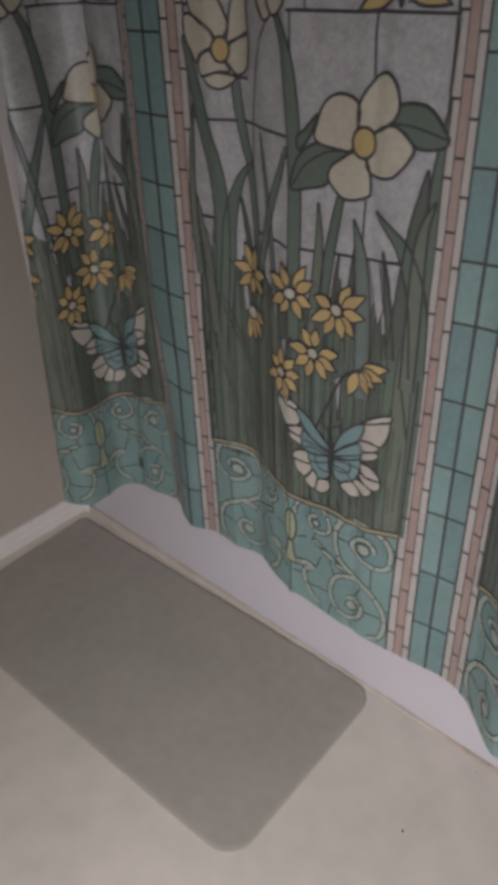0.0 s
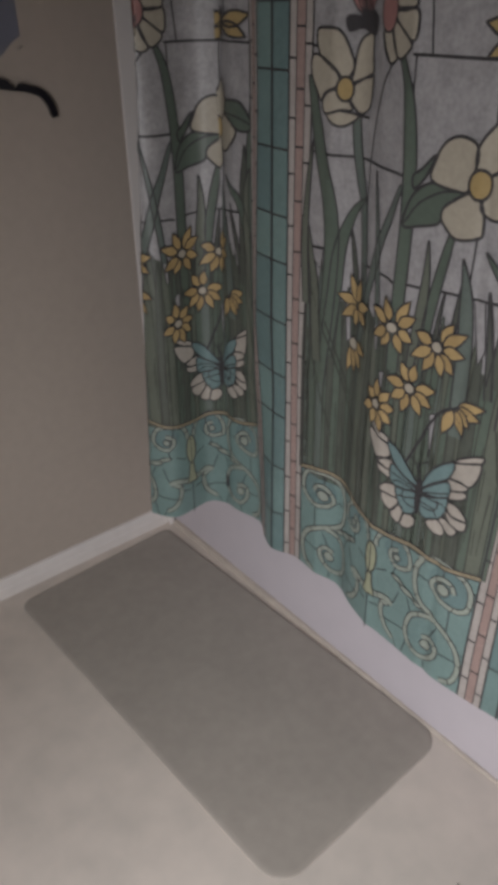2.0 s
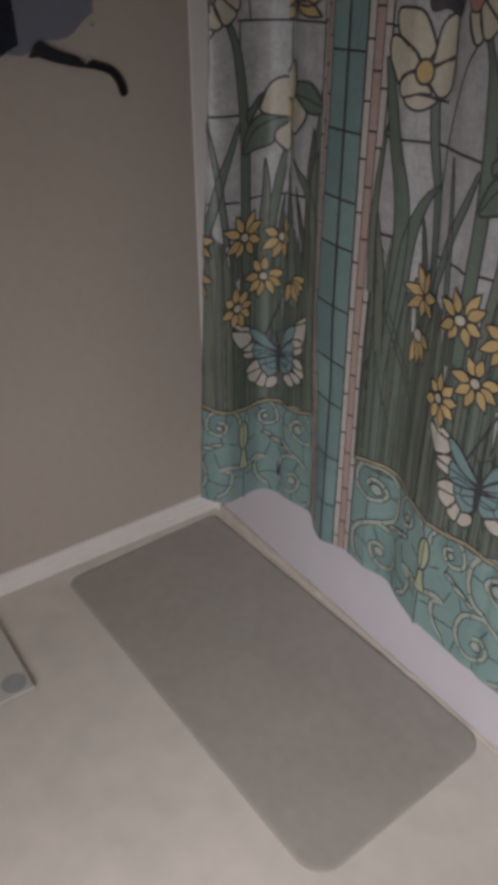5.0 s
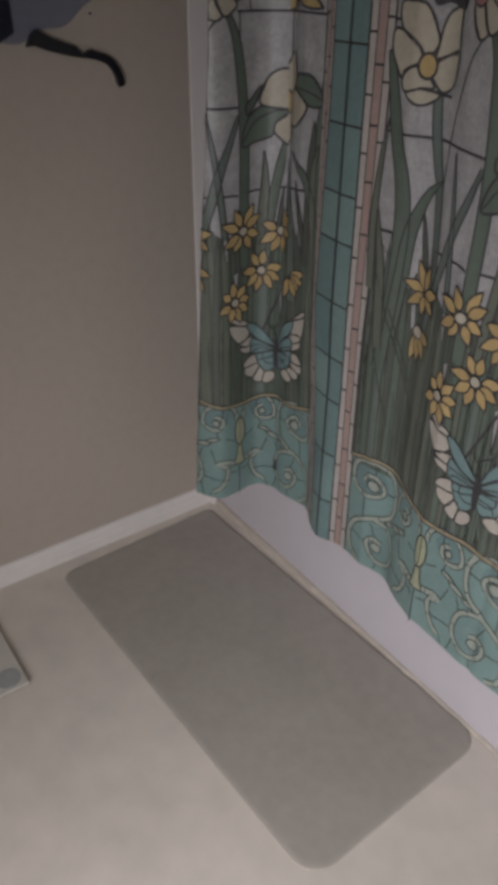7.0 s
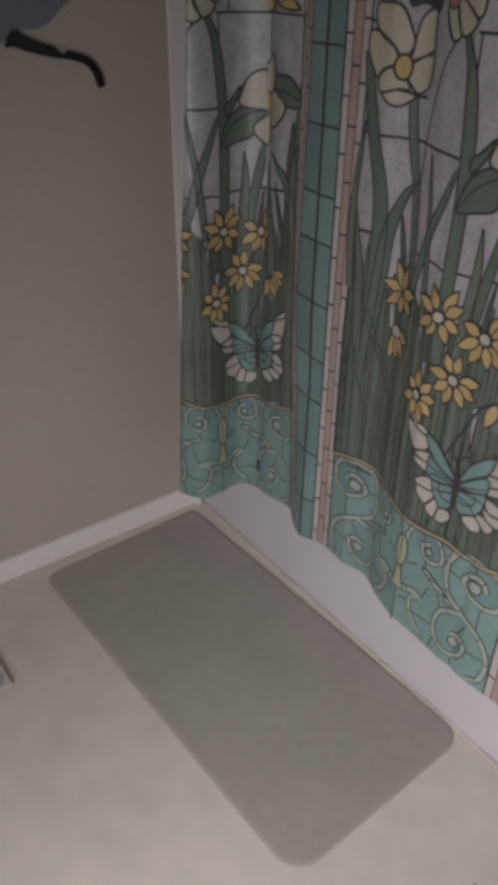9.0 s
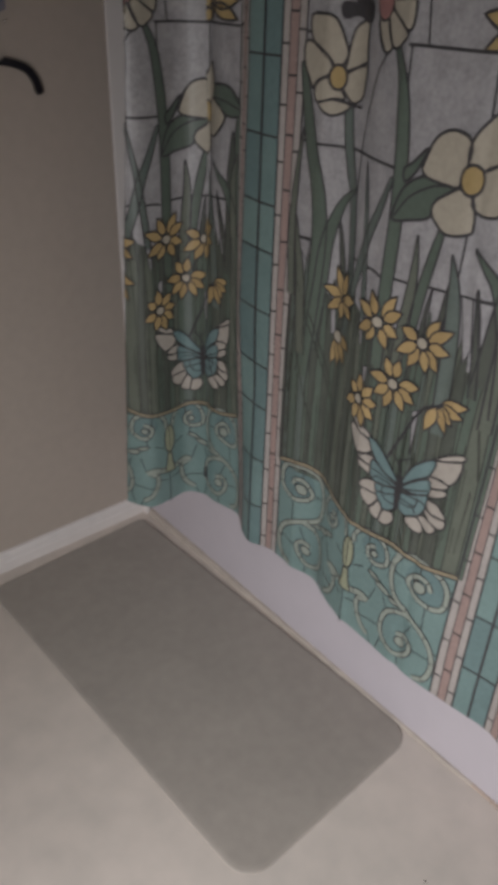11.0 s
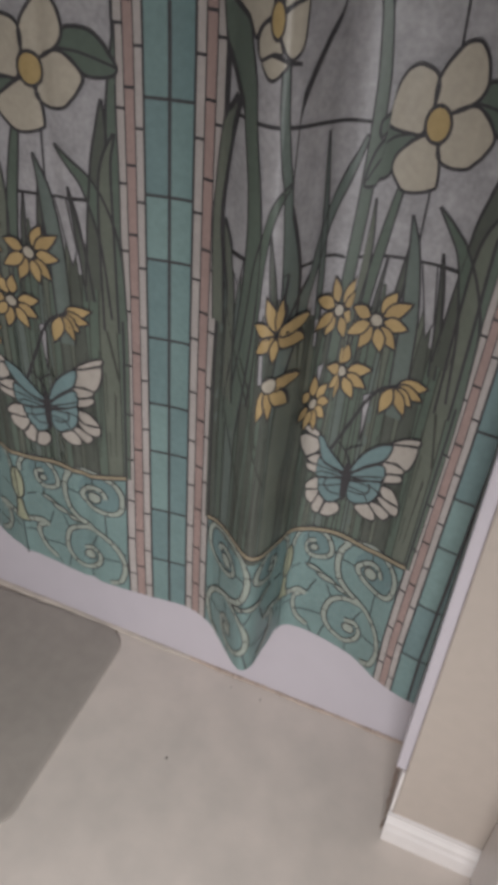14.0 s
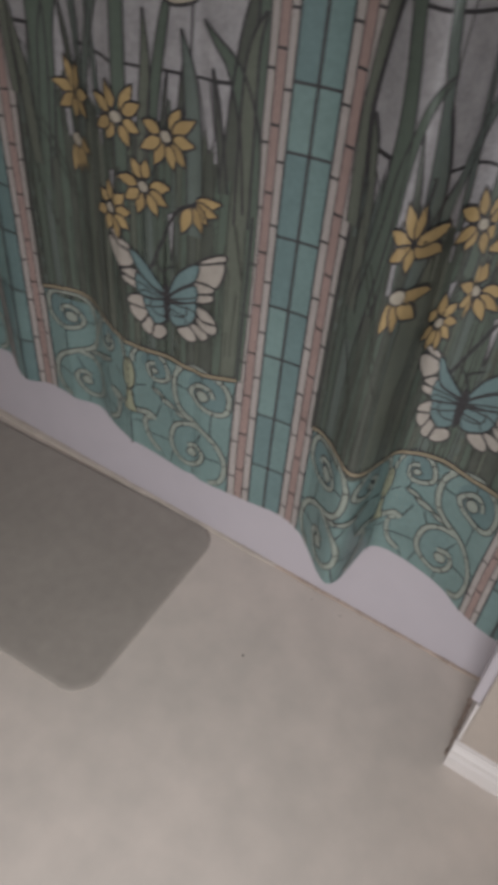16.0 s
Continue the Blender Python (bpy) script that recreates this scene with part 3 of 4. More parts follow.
def daffodil_print(start, parent):
    p = Print(start)

    def petal(mat, layer, *pts):
        p.shape(spline(pts, 4, True), mat, layer, 0.0038)

    petal(PETAL, 4.0, (0.114, 1.113), (0.127, 1.119), (0.141, 1.120), (0.171, 1.115), (0.157, 1.103), (0.141, 1.098), (0.126, 1.102))
    petal(PETAL, 4.3, (0.090, 1.225), (0.112, 1.229), (0.136, 1.225), (0.153, 1.200), (0.160, 1.179), (0.148, 1.163), (0.138, 1.163), (0.129, 1.174), (0.096, 1.195))
    petal(PETAL, 4.5, (0.160, 1.175), (0.164, 1.200), (0.171, 1.215), (0.183, 1.222), (0.197, 1.223), (0.199, 1.195), (0.201, 1.172), (0.177, 1.165), (0.158, 1.16))
    petal(PETAL, 4.7, (0.090, 1.194), (0.079, 1.186), (0.081, 1.163), (0.092, 1.145), (0.102, 1.131), (0.109, 1.142), (0.135, 1.154), (0.138, 1.165), (0.123, 1.181))
    petal(PETAL, 4.9, (0.160, 1.155), (0.183, 1.167), (0.202, 1.172), (0.203, 1.152), (0.198, 1.129), (0.176, 1.118), (0.160, 1.130), (0.155, 1.140))
    petal(PETAL, 5.1, (0.137, 1.149), (0.116, 1.144), (0.105, 1.130), (0.112, 1.114), (0.141, 1.121), (0.160, 1.122), (0.153, 1.135), (0.146, 1.140))
    p.line([(0.171, 1.115), (0.198, 1.115)], 0.0036, 5.2)
    p.shape(oval(0.147, 1.150, 0.0145, 0.0165), MUSTARD, 5.8, 0.0040)
    # the half-open bloom beside it
    petal(PETAL, 4.0, (0.228, 1.225), (0.247, 1.192), (0.266, 1.195), (0.259, 1.215), (0.246, 1.240))
    petal(PETAL, 4.2, (0.256, 1.216), (0.270, 1.197), (0.284, 1.200), (0.298, 1.214), (0.275, 1.231), (0.250, 1.244))
    petal(PETAL, 4.4, (0.272, 1.233), (0.300, 1.218), (0.306, 1.238), (0.302, 1.254), (0.280, 1.252), (0.256, 1.250))
    petal(PETAL, 4.6, (0.262, 1.256), (0.282, 1.255), (0.302, 1.258), (0.297, 1.285), (0.272, 1.292), (0.252, 1.272))
    p.line(spline([(0.228, 1.226), (0.236, 1.207), (0.248, 1.192)]), 0.0062, 4.8)
    p.shape(oval(0.242, 1.252, 0.020, 0.026), ROSE, 5.6, 0.003)
    # the rosy moth over both, with its dark head
    petal(LEAD, 6.0, (0.146, 1.243), (0.150, 1.226), (0.172, 1.230), (0.202, 1.222), (0.208, 1.240), (0.190, 1.250), (0.172, 1.243))
    for a in (112, 96, 82, 68):
        p.shape(pointed(0.176, 1.240, 0.12, 0.030, a), ROSE, 5.8, 0.0026)
    return p.done("printed_daffodil", parent, "printed cream flower with a golden centre")


def dragonfly_print(start, parent):
    p = Print(start)
    for a, length, wide in ((171, 0.064, 0.024), (206, 0.062, 0.022), (12, 0.064, 0.024), (-20, 0.058, 0.022)):
        p.shape(pointed(0.470, 1.231, length, wide, a, root=0.004), MUSTARD, 4, 0.0040)
    p.shape(oval(0.471, 1.232, 0.005, 0.024), LEAD, 5, 0.002)
    return p.done("printed_dragonfly", parent, "printed ochre dragonfly")


def daisies_print(start, parent):
    def flower(cx, cy, *tips, centre=True, label="printed yellow daisy", wide=0.36):
        p = Print(start)
        for i, (x, y) in enumerate(tips):
            size = math.hypot(x - cx, y - cy)
            p.shape(pointed(cx, cy, size, 0.020 * (wide / 0.36), math.degrees(math.atan2(y - cy, x - cx)), root=0.010 if centre else 0.004), YELLOW[i % 2], 4.5 + 0.6 * i, 0.0030)
        if centre:
            p.shape(oval(cx, cy, 0.0105, 0.0092, n=12), PETAL, 10.2, 0.0028)
        p.done("printed_daisy", parent, label)

    flower(0.399, 0.830, (0.423, 0.873), (0.447, 0.863), (0.447, 0.828), (0.434, 0.796), (0.413, 0.786), (0.376, 0.783), (0.350, 0.800), (0.355, 0.841))
    flower(0.309, 0.832, (0.338, 0.881), (0.353, 0.859), (0.351, 0.819), (0.331, 0.793), (0.287, 0.793), (0.263, 0.804), (0.258, 0.851), (0.289, 0.876))
    flower(0.356, 0.746, (0.332, 0.783), (0.361, 0.788), (0.408, 0.759), (0.403, 0.729), (0.384, 0.707), (0.343, 0.699), (0.318, 0.715), (0.305, 0.748))
    flower(0.288, 0.690, (0.260, 0.712), (0.284, 0.735), (0.317, 0.722), (0.329, 0.694), (0.324, 0.665), (0.304, 0.643), (0.276, 0.648), (0.252, 0.673))
    flower(0.200, 0.828, (0.149, 0.838), (0.159, 0.800), (0.175, 0.877), (0.209, 0.876), (0.196, 0.790), (0.238, 0.803), (0.245, 0.838), centre=False)
    flower(0.194, 0.764, (0.178, 0.702), (0.200, 0.706), (0.226, 0.718), (0.240, 0.752), centre=False, label="printed half-open yellow daisy")
    p = Print(start)
    p.shape(oval(0.196, 0.760, 0.014, 0.011), PETAL, 8.0, 0.0026)
    p.done("printed_bud", parent, "printed pale cap of a half-open daisy")
    flower(0.442, 0.748, (0.496, 0.765), (0.491, 0.744), (0.475, 0.727), (0.466, 0.709), (0.428, 0.698), centre=False, label="printed drooping yellow daisy")


def butterfly_print(start, parent):
    p = Print(start)

    def cell(mat, layer, *pts):
        """A pane of the wing."""
        p.shape(spline(pts, 3, True), mat, layer, 0.0032)

    # the wing towards the tiled column: pale edge panes, then blue ones
    cell(WING, 5.0, (0.456, 0.660), (0.478, 0.679), (0.503, 0.691), (0.502, 0.680), (0.484, 0.671))
    cell(WING, 5.0, (0.457, 0.657), (0.480, 0.669), (0.502, 0.678), (0.501, 0.653), (0.491, 0.632), (0.473, 0.634), (0.451, 0.628))
    cell(WING, 5.1, (0.450, 0.626), (0.473, 0.632), (0.489, 0.630), (0.482, 0.620), (0.455, 0.609))
    cell(WING, 5.1, (0.456, 0.606), (0.482, 0.619), (0.489, 0.613), (0.478, 0.602), (0.455, 0.592))
    cell(WING, 5.2, (0.454, 0.584), (0.472, 0.589), (0.484, 0.583), (0.494, 0.569), (0.464, 0.566))
    cell(WING, 5.2, (0.452, 0.566), (0.470, 0.566), (0.494, 0.567), (0.494, 0.552), (0.482, 0.547), (0.462, 0.553))
    cell(WING, 5.3, (0.442, 0.547), (0.458, 0.552), (0.481, 0.545), (0.472, 0.529), (0.456, 0.532))
    cell(WING, 5.3, (0.419, 0.528), (0.437, 0.544), (0.454, 0.533), (0.456, 0.519), (0.438, 0.515))
    cell(WING_BLUE, 5.6, (0.402, 0.586), (0.416, 0.623), (0.438, 0.648), (0.456, 0.658), (0.461, 0.652), (0.451, 0.628), (0.428, 0.609))
    cell(WING_BLUE, 5.7, (0.404, 0.582), (0.434, 0.611), (0.452, 0.620), (0.458, 0.610), (0.454, 0.593), (0.424, 0.581))
    cell(WING_BLUE, 5.8, (0.404, 0.569), (0.428, 0.580), (0.454, 0.591), (0.453, 0.566), (0.442, 0.547), (0.420, 0.534), (0.405, 0.540))
    # the other wing
    cell(WING, 5.0, (0.270, 0.658), (0.293, 0.652), (0.321, 0.640), (0.324, 0.629), (0.297, 0.637))
    cell(WING, 5.0, (0.274, 0.640), (0.298, 0.636), (0.322, 0.628), (0.329, 0.610), (0.311, 0.596), (0.300, 0.596), (0.283, 0.614))
    cell(WING, 5.1, (0.300, 0.594), (0.318, 0.600), (0.339, 0.601), (0.344, 0.589), (0.322, 0.582))
    cell(WING, 5.1, (0.303, 0.584), (0.320, 0.582), (0.332, 0.581), (0.338, 0.566), (0.312, 0.570))
    cell(WING, 5.2, (0.313, 0.543), (0.326, 0.554), (0.347, 0.558), (0.355, 0.538), (0.317, 0.533))
    cell(WING, 5.2, (0.317, 0.531), (0.338, 0.534), (0.356, 0.535), (0.350, 0.514), (0.338, 0.505), (0.320, 0.514))
    cell(WING, 5.3, (0.341, 0.503), (0.352, 0.520), (0.361, 0.527), (0.369, 0.518), (0.363, 0.491), (0.347, 0.492))
    cell(WING, 5.3, (0.365, 0.490), (0.372, 0.517), (0.392, 0.521), (0.397, 0.508), (0.383, 0.491))
    cell(WING_BLUE, 5.6, (0.321, 0.634), (0.344, 0.629), (0.376, 0.602), (0.395, 0.584), (0.363, 0.587), (0.336, 0.606))
    cell(WING_BLUE, 5.7, (0.336, 0.598), (0.363, 0.586), (0.395, 0.577), (0.363, 0.561), (0.338, 0.562), (0.332, 0.578))
    cell(WING_BLUE, 5.8, (0.347, 0.557), (0.370, 0.563), (0.393, 0.568), (0.396, 0.535), (0.375, 0.517), (0.358, 0.530))
    for ends in (((0.404, 0.578), (0.455, 0.601)), ((0.404, 0.572), (0.442, 0.576), (0.453, 0.572)), ((0.404, 0.560), (0.432, 0.560), (0.438, 0.548)),
                 ((0.394, 0.577), (0.336, 0.581)), ((0.394, 0.572), (0.352, 0.572), (0.340, 0.566)), ((0.394, 0.560), (0.370, 0.548), (0.352, 0.544))):
        p.line(ends, 0.0026, 6.4)
    p.line(spline([(0.437, 0.580), (0.437, 0.564), (0.424, 0.554), (0.406, 0.553)]), 0.0026, 6.4)
    p.line(spline([(0.366, 0.566), (0.364, 0.548), (0.376, 0.538), (0.393, 0.540)]), 0.0026, 6.4)
    p.line(spline([(0.399, 0.604), (0.392, 0.622), (0.414, 0.640)]), 0.0024, 6.4)
    p.line(spline([(0.397, 0.604), (0.388, 0.620), (0.374, 0.632)]), 0.0024, 6.4)
    p.shape(oval(0.398, 0.567, 0.0062, 0.036), LEAD, 6.6, 0.002)
    return p.done("printed_butterfly", parent, "printed blue butterfly with cream wing edges")


def scroll_print(start, parent):
    """Teal panes with celadon scrolls under a thin gold line."""
    p = Print(start)
    for (a, b), (c, d) in zip(BAND, BAND[1:]):
        p.fill([(a, HEM), (c, HEM), (c, d), (a, b)], TEAL[1], 0.3)
    p.line([(a, b + 0.0045) for a, b in BAND], 0.0026, 4.2)
    p.line(BAND, 0.0060, 4, GOLD)
    p.line([(a, b - 0.0045) for a, b in BAND], 0.0026, 4.2)
    mid = 0.3055
    crest = spline([(0.417, 0.449), (0.440, 0.462), (0.474, 0.468), (0.508, 0.458), (0.522, 0.436), (0.521, 0.405), (0.508, 0.391), (0.486, 0.388), (0.461, 0.395), (0.447, 0.410), (0.452, 0.424), (0.470, 0.437), (0.487, 0.434), (0.494, 0.420)], 5)
    trunk = spline([(0.425, 0.452), (0.414, 0.431), (0.412, 0.399), (0.420, 0.371), (0.436, 0.354), (0.456, 0.344), (0.484, 0.331), (0.508, 0.311), (0.521, 0.286), (0.523, 0.259), (0.513, 0.230), (0.491, 0.218)], 5)
    curl = spline([(0.462, 0.338), (0.435, 0.333), (0.413, 0.315), (0.404, 0.284), (0.408, 0.259), (0.425, 0.242), (0.449, 0.238), (0.470, 0.258), (0.474, 0.280), (0.461, 0.291), (0.442, 0.285)], 5)
    hook = spline([(0.316, 0.411), (0.316, 0.426), (0.328, 0.445), (0.352, 0.455), (0.378, 0.453), (0.393, 0.439), (0.398, 0.416), (0.386, 0.402), (0.366, 0.397), (0.352, 0.409), (0.353, 0.424), (0.368, 0.432)], 5)
    wave = spline([(0.308, 0.300), (0.325, 0.301), (0.350, 0.309), (0.366, 0.303)], 5)
    drop = spline([(0.356, 0.300), (0.343, 0.294), (0.340, 0.278), (0.345, 0.259), (0.357, 0.240), (0.376, 0.228)], 5)
    panes = ([(0.470, 0.465), (0.470, 0.440)], [(0.413, 0.415), (0.447, 0.412)], [(0.49, 0.388), (0.49, 0.330)], [(0.398, 0.42), (0.413, 0.425)], [(0.352, 0.457), (0.352, 0.425)],
             [(0.365, 0.397), (0.362, 0.375)], [(0.345, 0.372), (0.322, 0.360)], [(0.340, 0.278), (0.312, 0.272)], [(0.345, 0.259), (0.402, 0.270)], [(0.410, 0.258), (0.400, 0.214)],
             [(0.450, 0.238), (0.452, 0.212)], [(0.474, 0.275), (0.520, 0.280)], [(0.455, 0.291), (0.470, 0.325)], [(0.523, 0.440), (0.531, 0.445)], [(0.523, 0.300), (0.531, 0.30)],
             [(0.380, 0.345), (0.366, 0.306)], [(0.400, 0.345), (0.412, 0.318)], [(0.378, 0.228), (0.385, 0.212)])
    for side in (1, -1):
        def to(q):
            return (q[0] if side > 0 else 2 * mid - q[0], max(HEM + 0.003, min(0.474, q[1])))
        # panes of a deeper or paler teal inside the curls
        for x, y, wide, high, shade in ((0.480, 0.424, 0.040, 0.036, 2), (0.442, 0.284, 0.036, 0.042, 0), (0.366, 0.426, 0.030, 0.026, 2)):
            p.fill([to(q) for q in oval(x, y, wide, high)], TEAL[shade], 1.0)
        for ends in panes:   # lead joints that part the teal panes
            p.line([to(q) for q in ends], 0.0023, 2.2)
        for path, w in ((crest, 0.0080), (trunk, 0.0088), (curl, 0.0080), (hook, 0.0072), (wave, 0.0110), (drop, 0.0088)):
            pts = [to(q) for q in path]
            p.line(pts, w + 0.0042, 2.4)
            p.line(pts, w, 3.4, SCROLL)
            for i in range(6, len(pts) - 3, 9):   # joints across the ribbon
                d = np.array(pts[i + 1]) - np.array(pts[i])
                d = d / max(1e-9, np.hypot(*d)) * w / 2
                p.line([(pts[i][0] - d[1], pts[i][1] + d[0]), (pts[i][0] + d[1], pts[i][1] - d[0])], 0.002, 3.8)
        for x, y, r in ((0.472, 0.416, 0.0135), (0.452, 0.272, 0.0125), (0.367, 0.416, 0.0080)):
            p.shape([to(q) for q in oval(x, y, r, r * 0.86, 25)], SCROLL, 4, 0.0026)
        for (x0, y0), (x1, y1), w in (((0.357, 0.375), (0.393, 0.366), 0.010), ((0.378, 0.362), (0.421, 0.354), 0.013), ((0.412, 0.352), (0.440, 0.345), 0.010)):
            (x0, y0), (x1, y1) = to((x0, y0)), to((x1, y1))
            p.shape(pointed(x0, y0, math.hypot(x1 - x0, y1 - y0), w, math.degrees(math.atan2(y1 - y0, x1 - x0))), SCROLL, 3.8, 0.0026)
    p.shape(oval(mid, 0.380, 0.036, 0.0135, 90), GOLD_GREEN, 3.6, 0.0034)
    p.shape([(mid - 0.006, 0.343), (mid + 0.006, 0.343), (mid + 0.008, 0.318), (mid + 0.016, 0.292), (mid - 0.016, 0.292), (mid - 0.008, 0.318)], GOLD_GREEN, 3.7, 0.0030)
    p.line([(mid, 0.348), (mid, 0.412)], 0.0020, 4.4)
    p.line([(mid, 0.205), (mid, 0.290)], 0.0026, 2.2)
    return p.done("printed_scrollwork", parent, "printed teal panes with celadon scrolls")


def column_print(start, parent):
    """Two rows of teal tiles between rows of cream and pink bricks."""
    rng = random.Random(3)
    p = Print(start)
    rows, v, k = [HEM, 0.313], 0.313, 0
    gaps = (0.114, 0.120, 0.088, 0.109, 0.114, 0.082, 0.110, 0.118, 0.095)
    while v < TOP:
        v = min(TOP, v + gaps[k % len(gaps)])
        rows.append(v)
        k += 1
    for a, b in zip(rows, rows[1:]):
        for lo, hi in ((-0.0305, 0.0), (0.0, 0.0305)):
            p.fill([(lo, a), (hi, a), (hi, b), (lo, b)], TEAL[rng.randrange(3)], 0.5)
        p.line([(-0.0305, b), (0.0305, b + 0.001)], 0.0036, 2)
    p.line([(0, HEM), (0, TOP)], 0.0042, 2.2)
    for side in (-1, 1):
        for lo, hi, mat, off in ((0.0305, 0.0455, CREAM_BRICK, 0.0), (0.0455, 0.0630, PINK, 0.043), (0.0630, 0.0795, CREAM_BRICK, 0.02)):
            a, b = sorted((side * lo, side * hi))
            p.fill([(a, HEM), (b, HEM), (b, TOP), (a, TOP)], mat, 0.5)
            v = HEM + 0.03 + off
            while v < TOP:
                p.line([(a, v), (b, v)], 0.0034, 2)
                v += 0.086
        for e, w in ((0.0305, 0.0034), (0.0455, 0.002), (0.0630, 0.002), (0.0795, 0.0036)):
            p.line([(side * e, HEM), (side * e, TOP)], w, 2.2)
    return p.done("printed_tile_column", parent, "printed column of teal tiles and pink bricks")


def shower_curtain():
    curtain = tagged(new("shower_curtain"), "polyester shower curtain printed like a stained-glass garden", "shower curtain")
    ss = [k * STEP for k in range(int((ARC[-1] + 0.075) / STEP) + 1)]
    vs = np.linspace(HEM, TOP, 40)
    verts, normals, faces = [], [], []
    for v in vs:
        for s in ss:
            q, n = on_cloth(s, v)
            verts.append(q)
            normals.append(n)
    w = len(ss)
    for j in range(len(vs) - 1):
        for i in range(w - 1):
            faces.append((j * w + i, j * w + i + 1, (j + 1) * w + i + 1, (j + 1) * w + i))
    me = bpy.data.meshes.new("cloth")
    me.from_pydata(verts, [], faces)
    me.materials.append(PANE)
    me.polygons.foreach_set("use_smooth", [True] * len(me.polygons))
    me.normals_split_custom_set_from_vertices(normals)
    tagged(new("cloth", me), "white mottled polyester cloth").parent = curtain
    for k in (-1, 0, 1):
        start = COLUMN + k * PERIOD
        for make in (grass_print, scroll_print, butterfly_print, daisies_print, lily_print, daffodil_print, dragonfly_print):
            make(start, curtain)
    for k in (0, 1, 2):
        column_print(COLUMN + k * PERIOD, curtain)
    return curtain


shower_curtain()
rod = tagged(new("curtain_rod"), "straight chrome shower curtain rod", "curtain rod")
part("bar", tube([(-0.012, -0.05, 2.045), (0.76, -0.05, 2.045), (1.531, -0.05, 2.045)], 0.0125, 14), CHROME, rod, "", True)


# ---- bath mat ----
def bath_mat():
    bm = bmesh.new()
    L, W, R = 0.922, 0.446, 0.055
    outline = []
    for cx, cy, a0 in ((L / 2 - R, W / 2 - R, 0), (-L / 2 + R * 0.3, W / 2 - R * 0.3, 90), (-L / 2 + R * 0.6, -W / 2 + R * 0.6, 180), (L / 2 - R, -W / 2 + R, 270)):
        r = R * {90: 0.3, 180: 0.6}.get(a0, 1.0)
        outline += [(cx + r * math.cos(radians(a0 + 90 * k / 8)), cy + r * math.sin(radians(a0 + 90 * k / 8))) for k in range(9)]
    rings = []
    for inset, z in ((0.001, 0.0), (0.0, 0.0012), (0.0006, 0.003), (0.003, 0.0044), (0.012, 0.0052)):
        rings.append([bm.verts.new((x * (1 - 2 * inset / L), y * (1 - 2 * inset / W), z)) for x, y in outline])
    n = len(outline)
    for a, b in zip(rings, rings[1:]):
        for k in range(n):
            bm.faces.new((a[k], a[(k + 1) % n], b[(k + 1) % n], b[k]))
    bm.faces.new(rings[-1])
    bm.faces.new(rings[0][::-1])
    ob = finish("bath_mat", bm, MAT_GREY, None, "", True)
    ob.matrix_world = pose(0.510, -0.243, 0.0, 0, 0, 2.3)
    return tagged(ob, "flat grey-brown bath mat with rounded corners on the floor", "bath mat")


bath_mat()


# ---- casing beside the wall end ----
structure("door_casing", block((1.690, -0.30, 0), (1.706, -0.171, 2.1), 0.003), TRIM, "white painted door casing board", "door casing")


# ---- bathroom scale ----
def bathroom_scale():
    thing = tagged(new("bathroom_scale"), "square grey glass bathroom scale on the floor", "bathroom scale")
    part("platform", block((0.030, -0.975, 0.008), (0.333, -0.670, 0.013), 0.002), SCALE_GLASS, thing)
    for x, y in ((0.065, -0.94), (0.298, -0.94), (0.065, -0.705), (0.298, -0.705)):
        bm = bmesh.new()
        bmesh.ops.create_cone(bm, cap_ends=True, segments=24, radius1=0.020, radius2=0.024, depth=0.008, matrix=Matrix.Translation((x, y, 0.004)))
        part("foot", bm, SENSOR, thing, "", True)
    bm = bmesh.new()
    bmesh.ops.create_cone(bm, cap_ends=True, segments=24, radius1=0.026, radius2=0.026, depth=0.0012, matrix=Matrix.Translation((0.300, -0.703, 0.0136)))
    part("sensor_plate", bm, SENSOR, thing)
    return thing


bathroom_scale()


# ---- what hangs on the wall ----
def clothes_hanger():
    thing = tagged(new("clothes_hanger"), "black plastic clothes hanger with a strap notch on the wall", "clothes hanger")
    mid = spline([(-0.366, 1.160), (-0.350, 1.158), (-0.325, 1.147), (-0.281, 1.134), (-0.240, 1.125), (-0.211, 1.114), (-0.195, 1.094), (-0.188, 1.070)], 10)
    n = len(mid)
    upper, lower = [], []
    for i, (y, z) in enumerate(mid):
        d = np.array(mid[min(i + 1, n - 1)]) - np.array(mid[max(i - 1, 0)])
        d = d / np.hypot(*d)
        w = 0.0155 - 0.0085 * min(1, i / (0.55 * n))
        if i > n - 3:
            w *= 0.75
        cut = 0.4 if -0.274 < y < -0.252 else 1.0
        if -0.265 < y < -0.257:
            cut = -0.3
        if i < 0.14 * n:   # the bevelled end
            cut = -0.8 + 1.8 * i / (0.14 * n)
        upper.append((y - d[1] * w * cut, z + d[0] * w * cut))
        lower.append((y + d[1] * w, z - d[0] * w))
    bm = bmesh.new()
    outline = upper + lower[::-1]
    front = [bm.verts.new((0.009, y, z)) for y, z in outline]
    back = [bm.verts.new((0.0, y, z)) for y, z in outline]
    bm.faces.new(front)
    bm.faces.new(back[::-1])
    for k in range(len(outline)):
        j = (k + 1) % len(outline)
        bm.faces.new((front[k], back[k], back[j], front[j]))
    bmesh.ops.recalc_face_normals(bm, faces=bm.faces)
    bmesh.ops.triangulate(bm, faces=[f for f in bm.faces if len(f.verts) > 4])
    part("arm", bm, BLACK, thing)
    return thing


clothes_hanger()


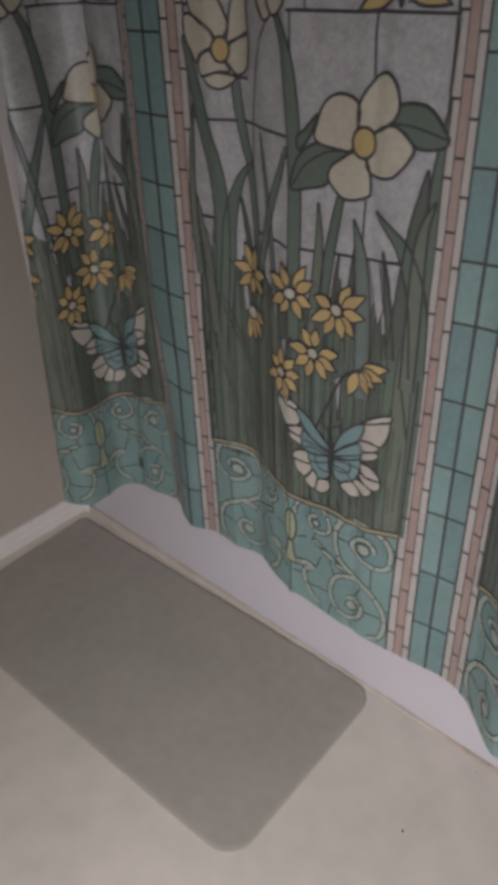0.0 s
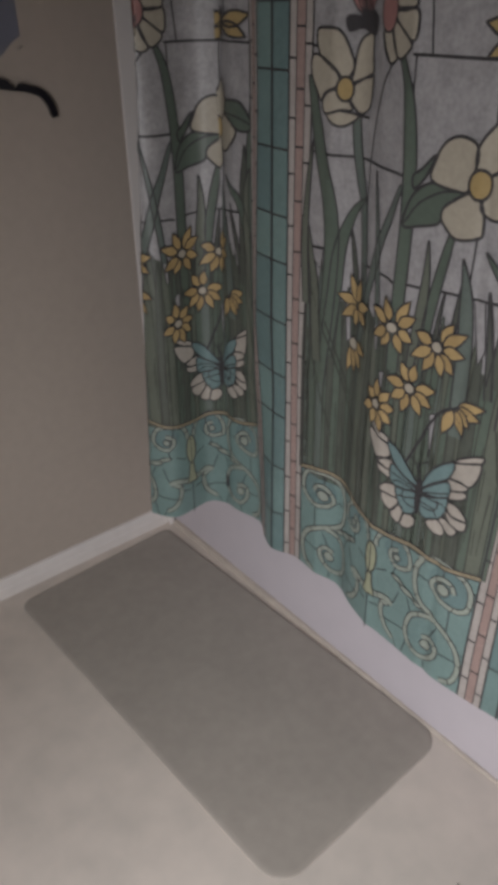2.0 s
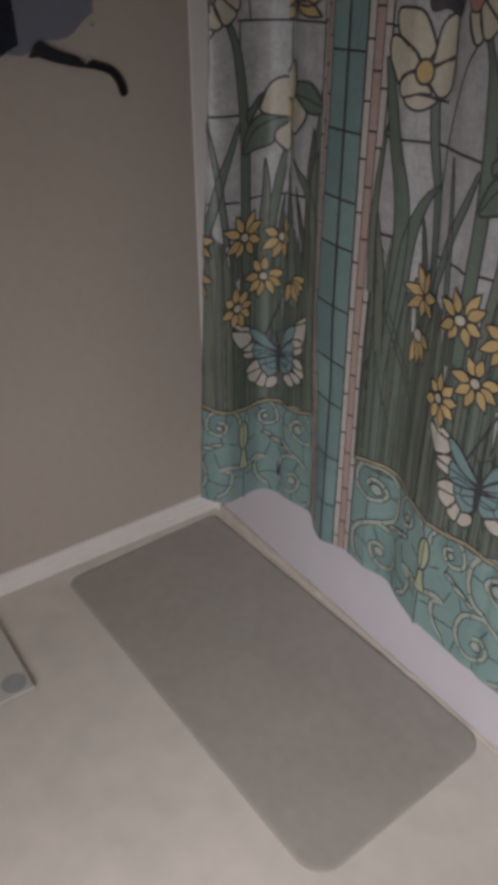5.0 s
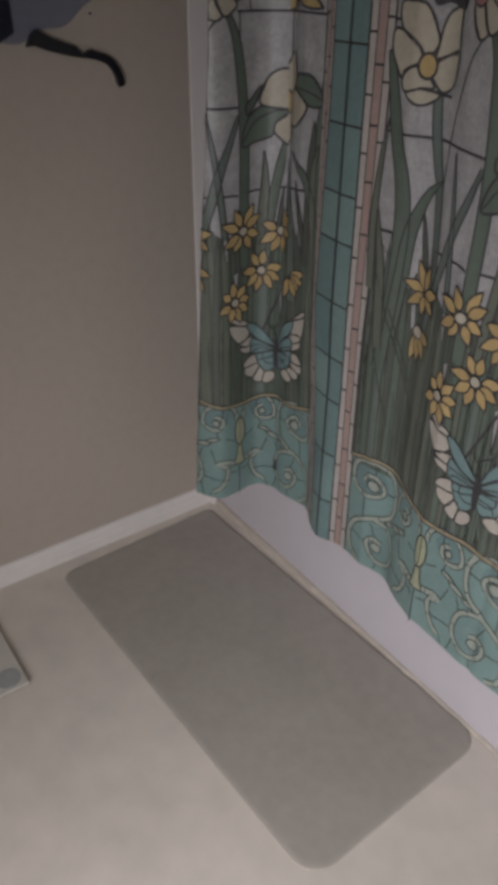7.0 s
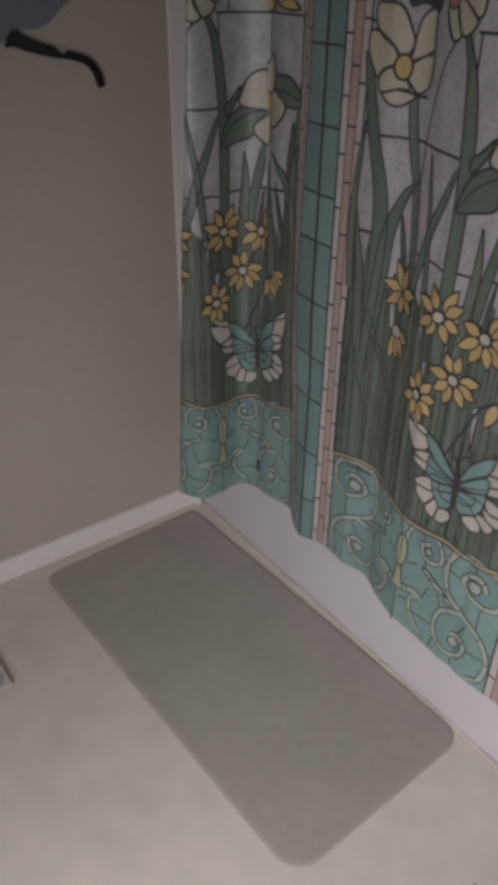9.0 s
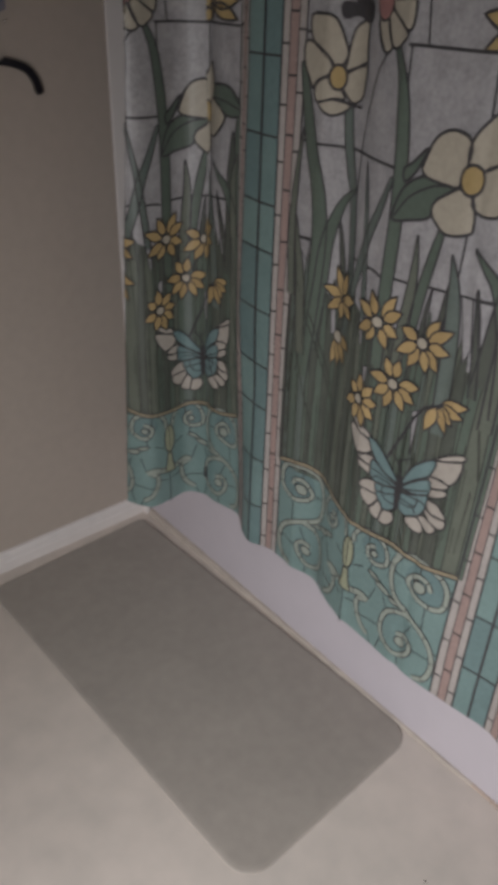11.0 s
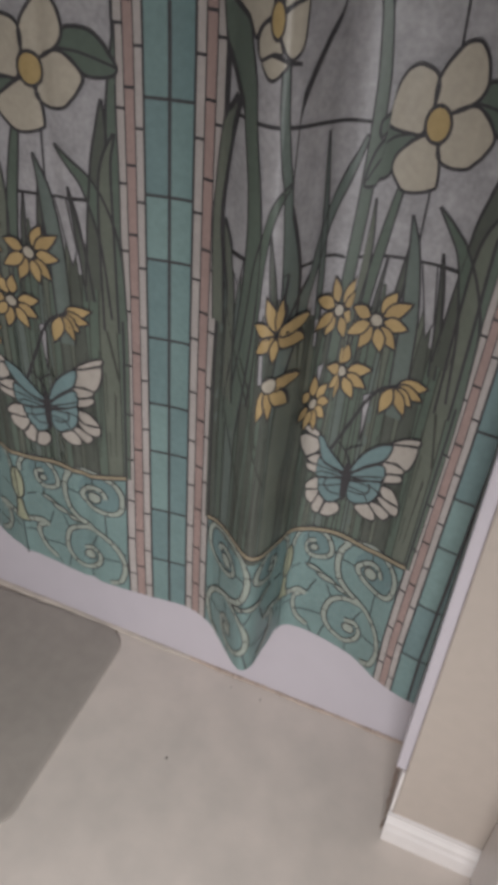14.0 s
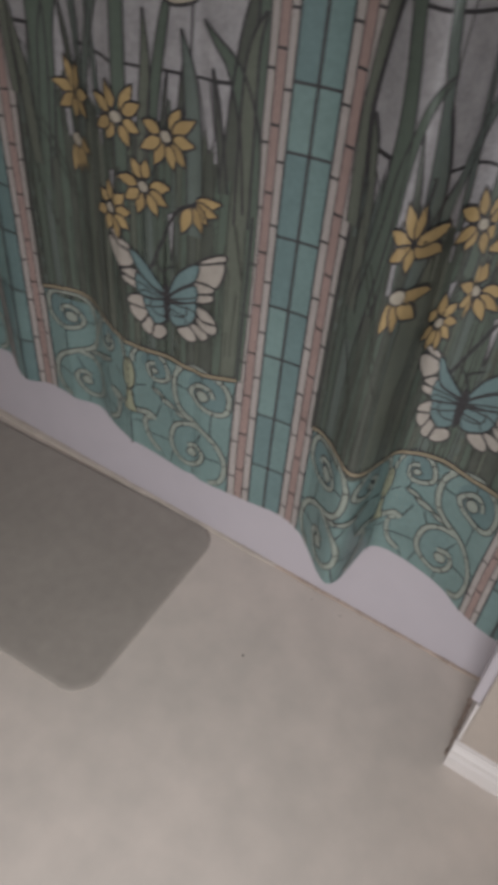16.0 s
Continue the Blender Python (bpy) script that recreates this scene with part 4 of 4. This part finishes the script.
def draped_sheet(name, mat, y0, y1, low, top, depth, label, category, waves):
    """A thin hanging sheet against the wall; low(y) gives its lower edge."""
    bm = bmesh.new()
    ys, ks = np.linspace(y0, y1, 28), np.linspace(0, 1, 14)
    rows = []
    for k in ks:
        rows.append([bm.verts.new((0.002 + depth * (0.5 + 0.5 * math.sin(waves * y + 2 * k)) * (0.35 + 0.65 * (1 - abs(2 * (y - y0) / (y1 - y0) - 1))), y, low(y) + (top - low(y)) * k)) for y in ys])
    for a, b in zip(rows, rows[1:]):
        for i in range(len(ys) - 1):
            bm.faces.new((a[i], a[i + 1], b[i + 1], b[i]))
    bmesh.ops.solidify(bm, geom=bm.faces[:], thickness=0.0006)
    return tagged(finish(name, bm, mat, None, "", True), label, category)


draped_sheet("garment_cover", PALE_BLUE, -0.46, -0.235, lambda y: 1.148 + 0.06 * ((y + 0.46) / 0.225) ** 2.2 + 0.005 * math.sin(70 * y), 1.36, 0.006, "pale blue translucent plastic garment cover hanging on the wall", "garment cover", 60)
draped_sheet("garment", NAVY, -0.56, -0.388, lambda y: 1.150 + 0.02 * math.sin(30 * y), 1.37, 0.014, "dark navy garment hanging on the wall", "garment", 45)


def wall_pin(y, z):
    bm = bmesh.new()
    bmesh.ops.create_cone(bm, cap_ends=True, segments=10, radius1=0.0011, radius2=0.0009, depth=0.010, matrix=Matrix.Translation((0.005, y, z)) @ Matrix.Rotation(radians(90), 4, "Y"))
    bmesh.ops.create_uvsphere(bm, u_segments=12, v_segments=8, radius=0.0026, matrix=Matrix.Translation((0.0115, y, z)))
    return tagged(finish("wall_pin", bm, CHROME, None, "", True), "tiny shiny metal pin in the beige wall", "pin", "pins in the wall")


for y, z in ((-0.244, 1.193), (-0.389, 1.221)):
    wall_pin(y, z)


# ---- crumbs on the floor ----
def crumb(x, y, r):
    bm = bmesh.new()
    bmesh.ops.create_icosphere(bm, subdivisions=1, radius=r)
    for v in bm.verts:
        v.co = Vector((v.co.x * (1 + 0.4 * noise.noise(v.co * 900)), v.co.y * 0.7, v.co.z * 0.5 + r * 0.45))
    ob = finish("crumb", bm, DIRT)
    ob.location = (x, y, 0)
    return tagged(ob, "tiny dark crumb of dirt on the vinyl floor", "dirt", "crumbs on the floor")


for x, y, r in ((1.157, -0.210, 0.0026), (1.263, -0.030, 0.0022), (1.20, -0.028, 0.0013)):
    crumb(x, y, r)
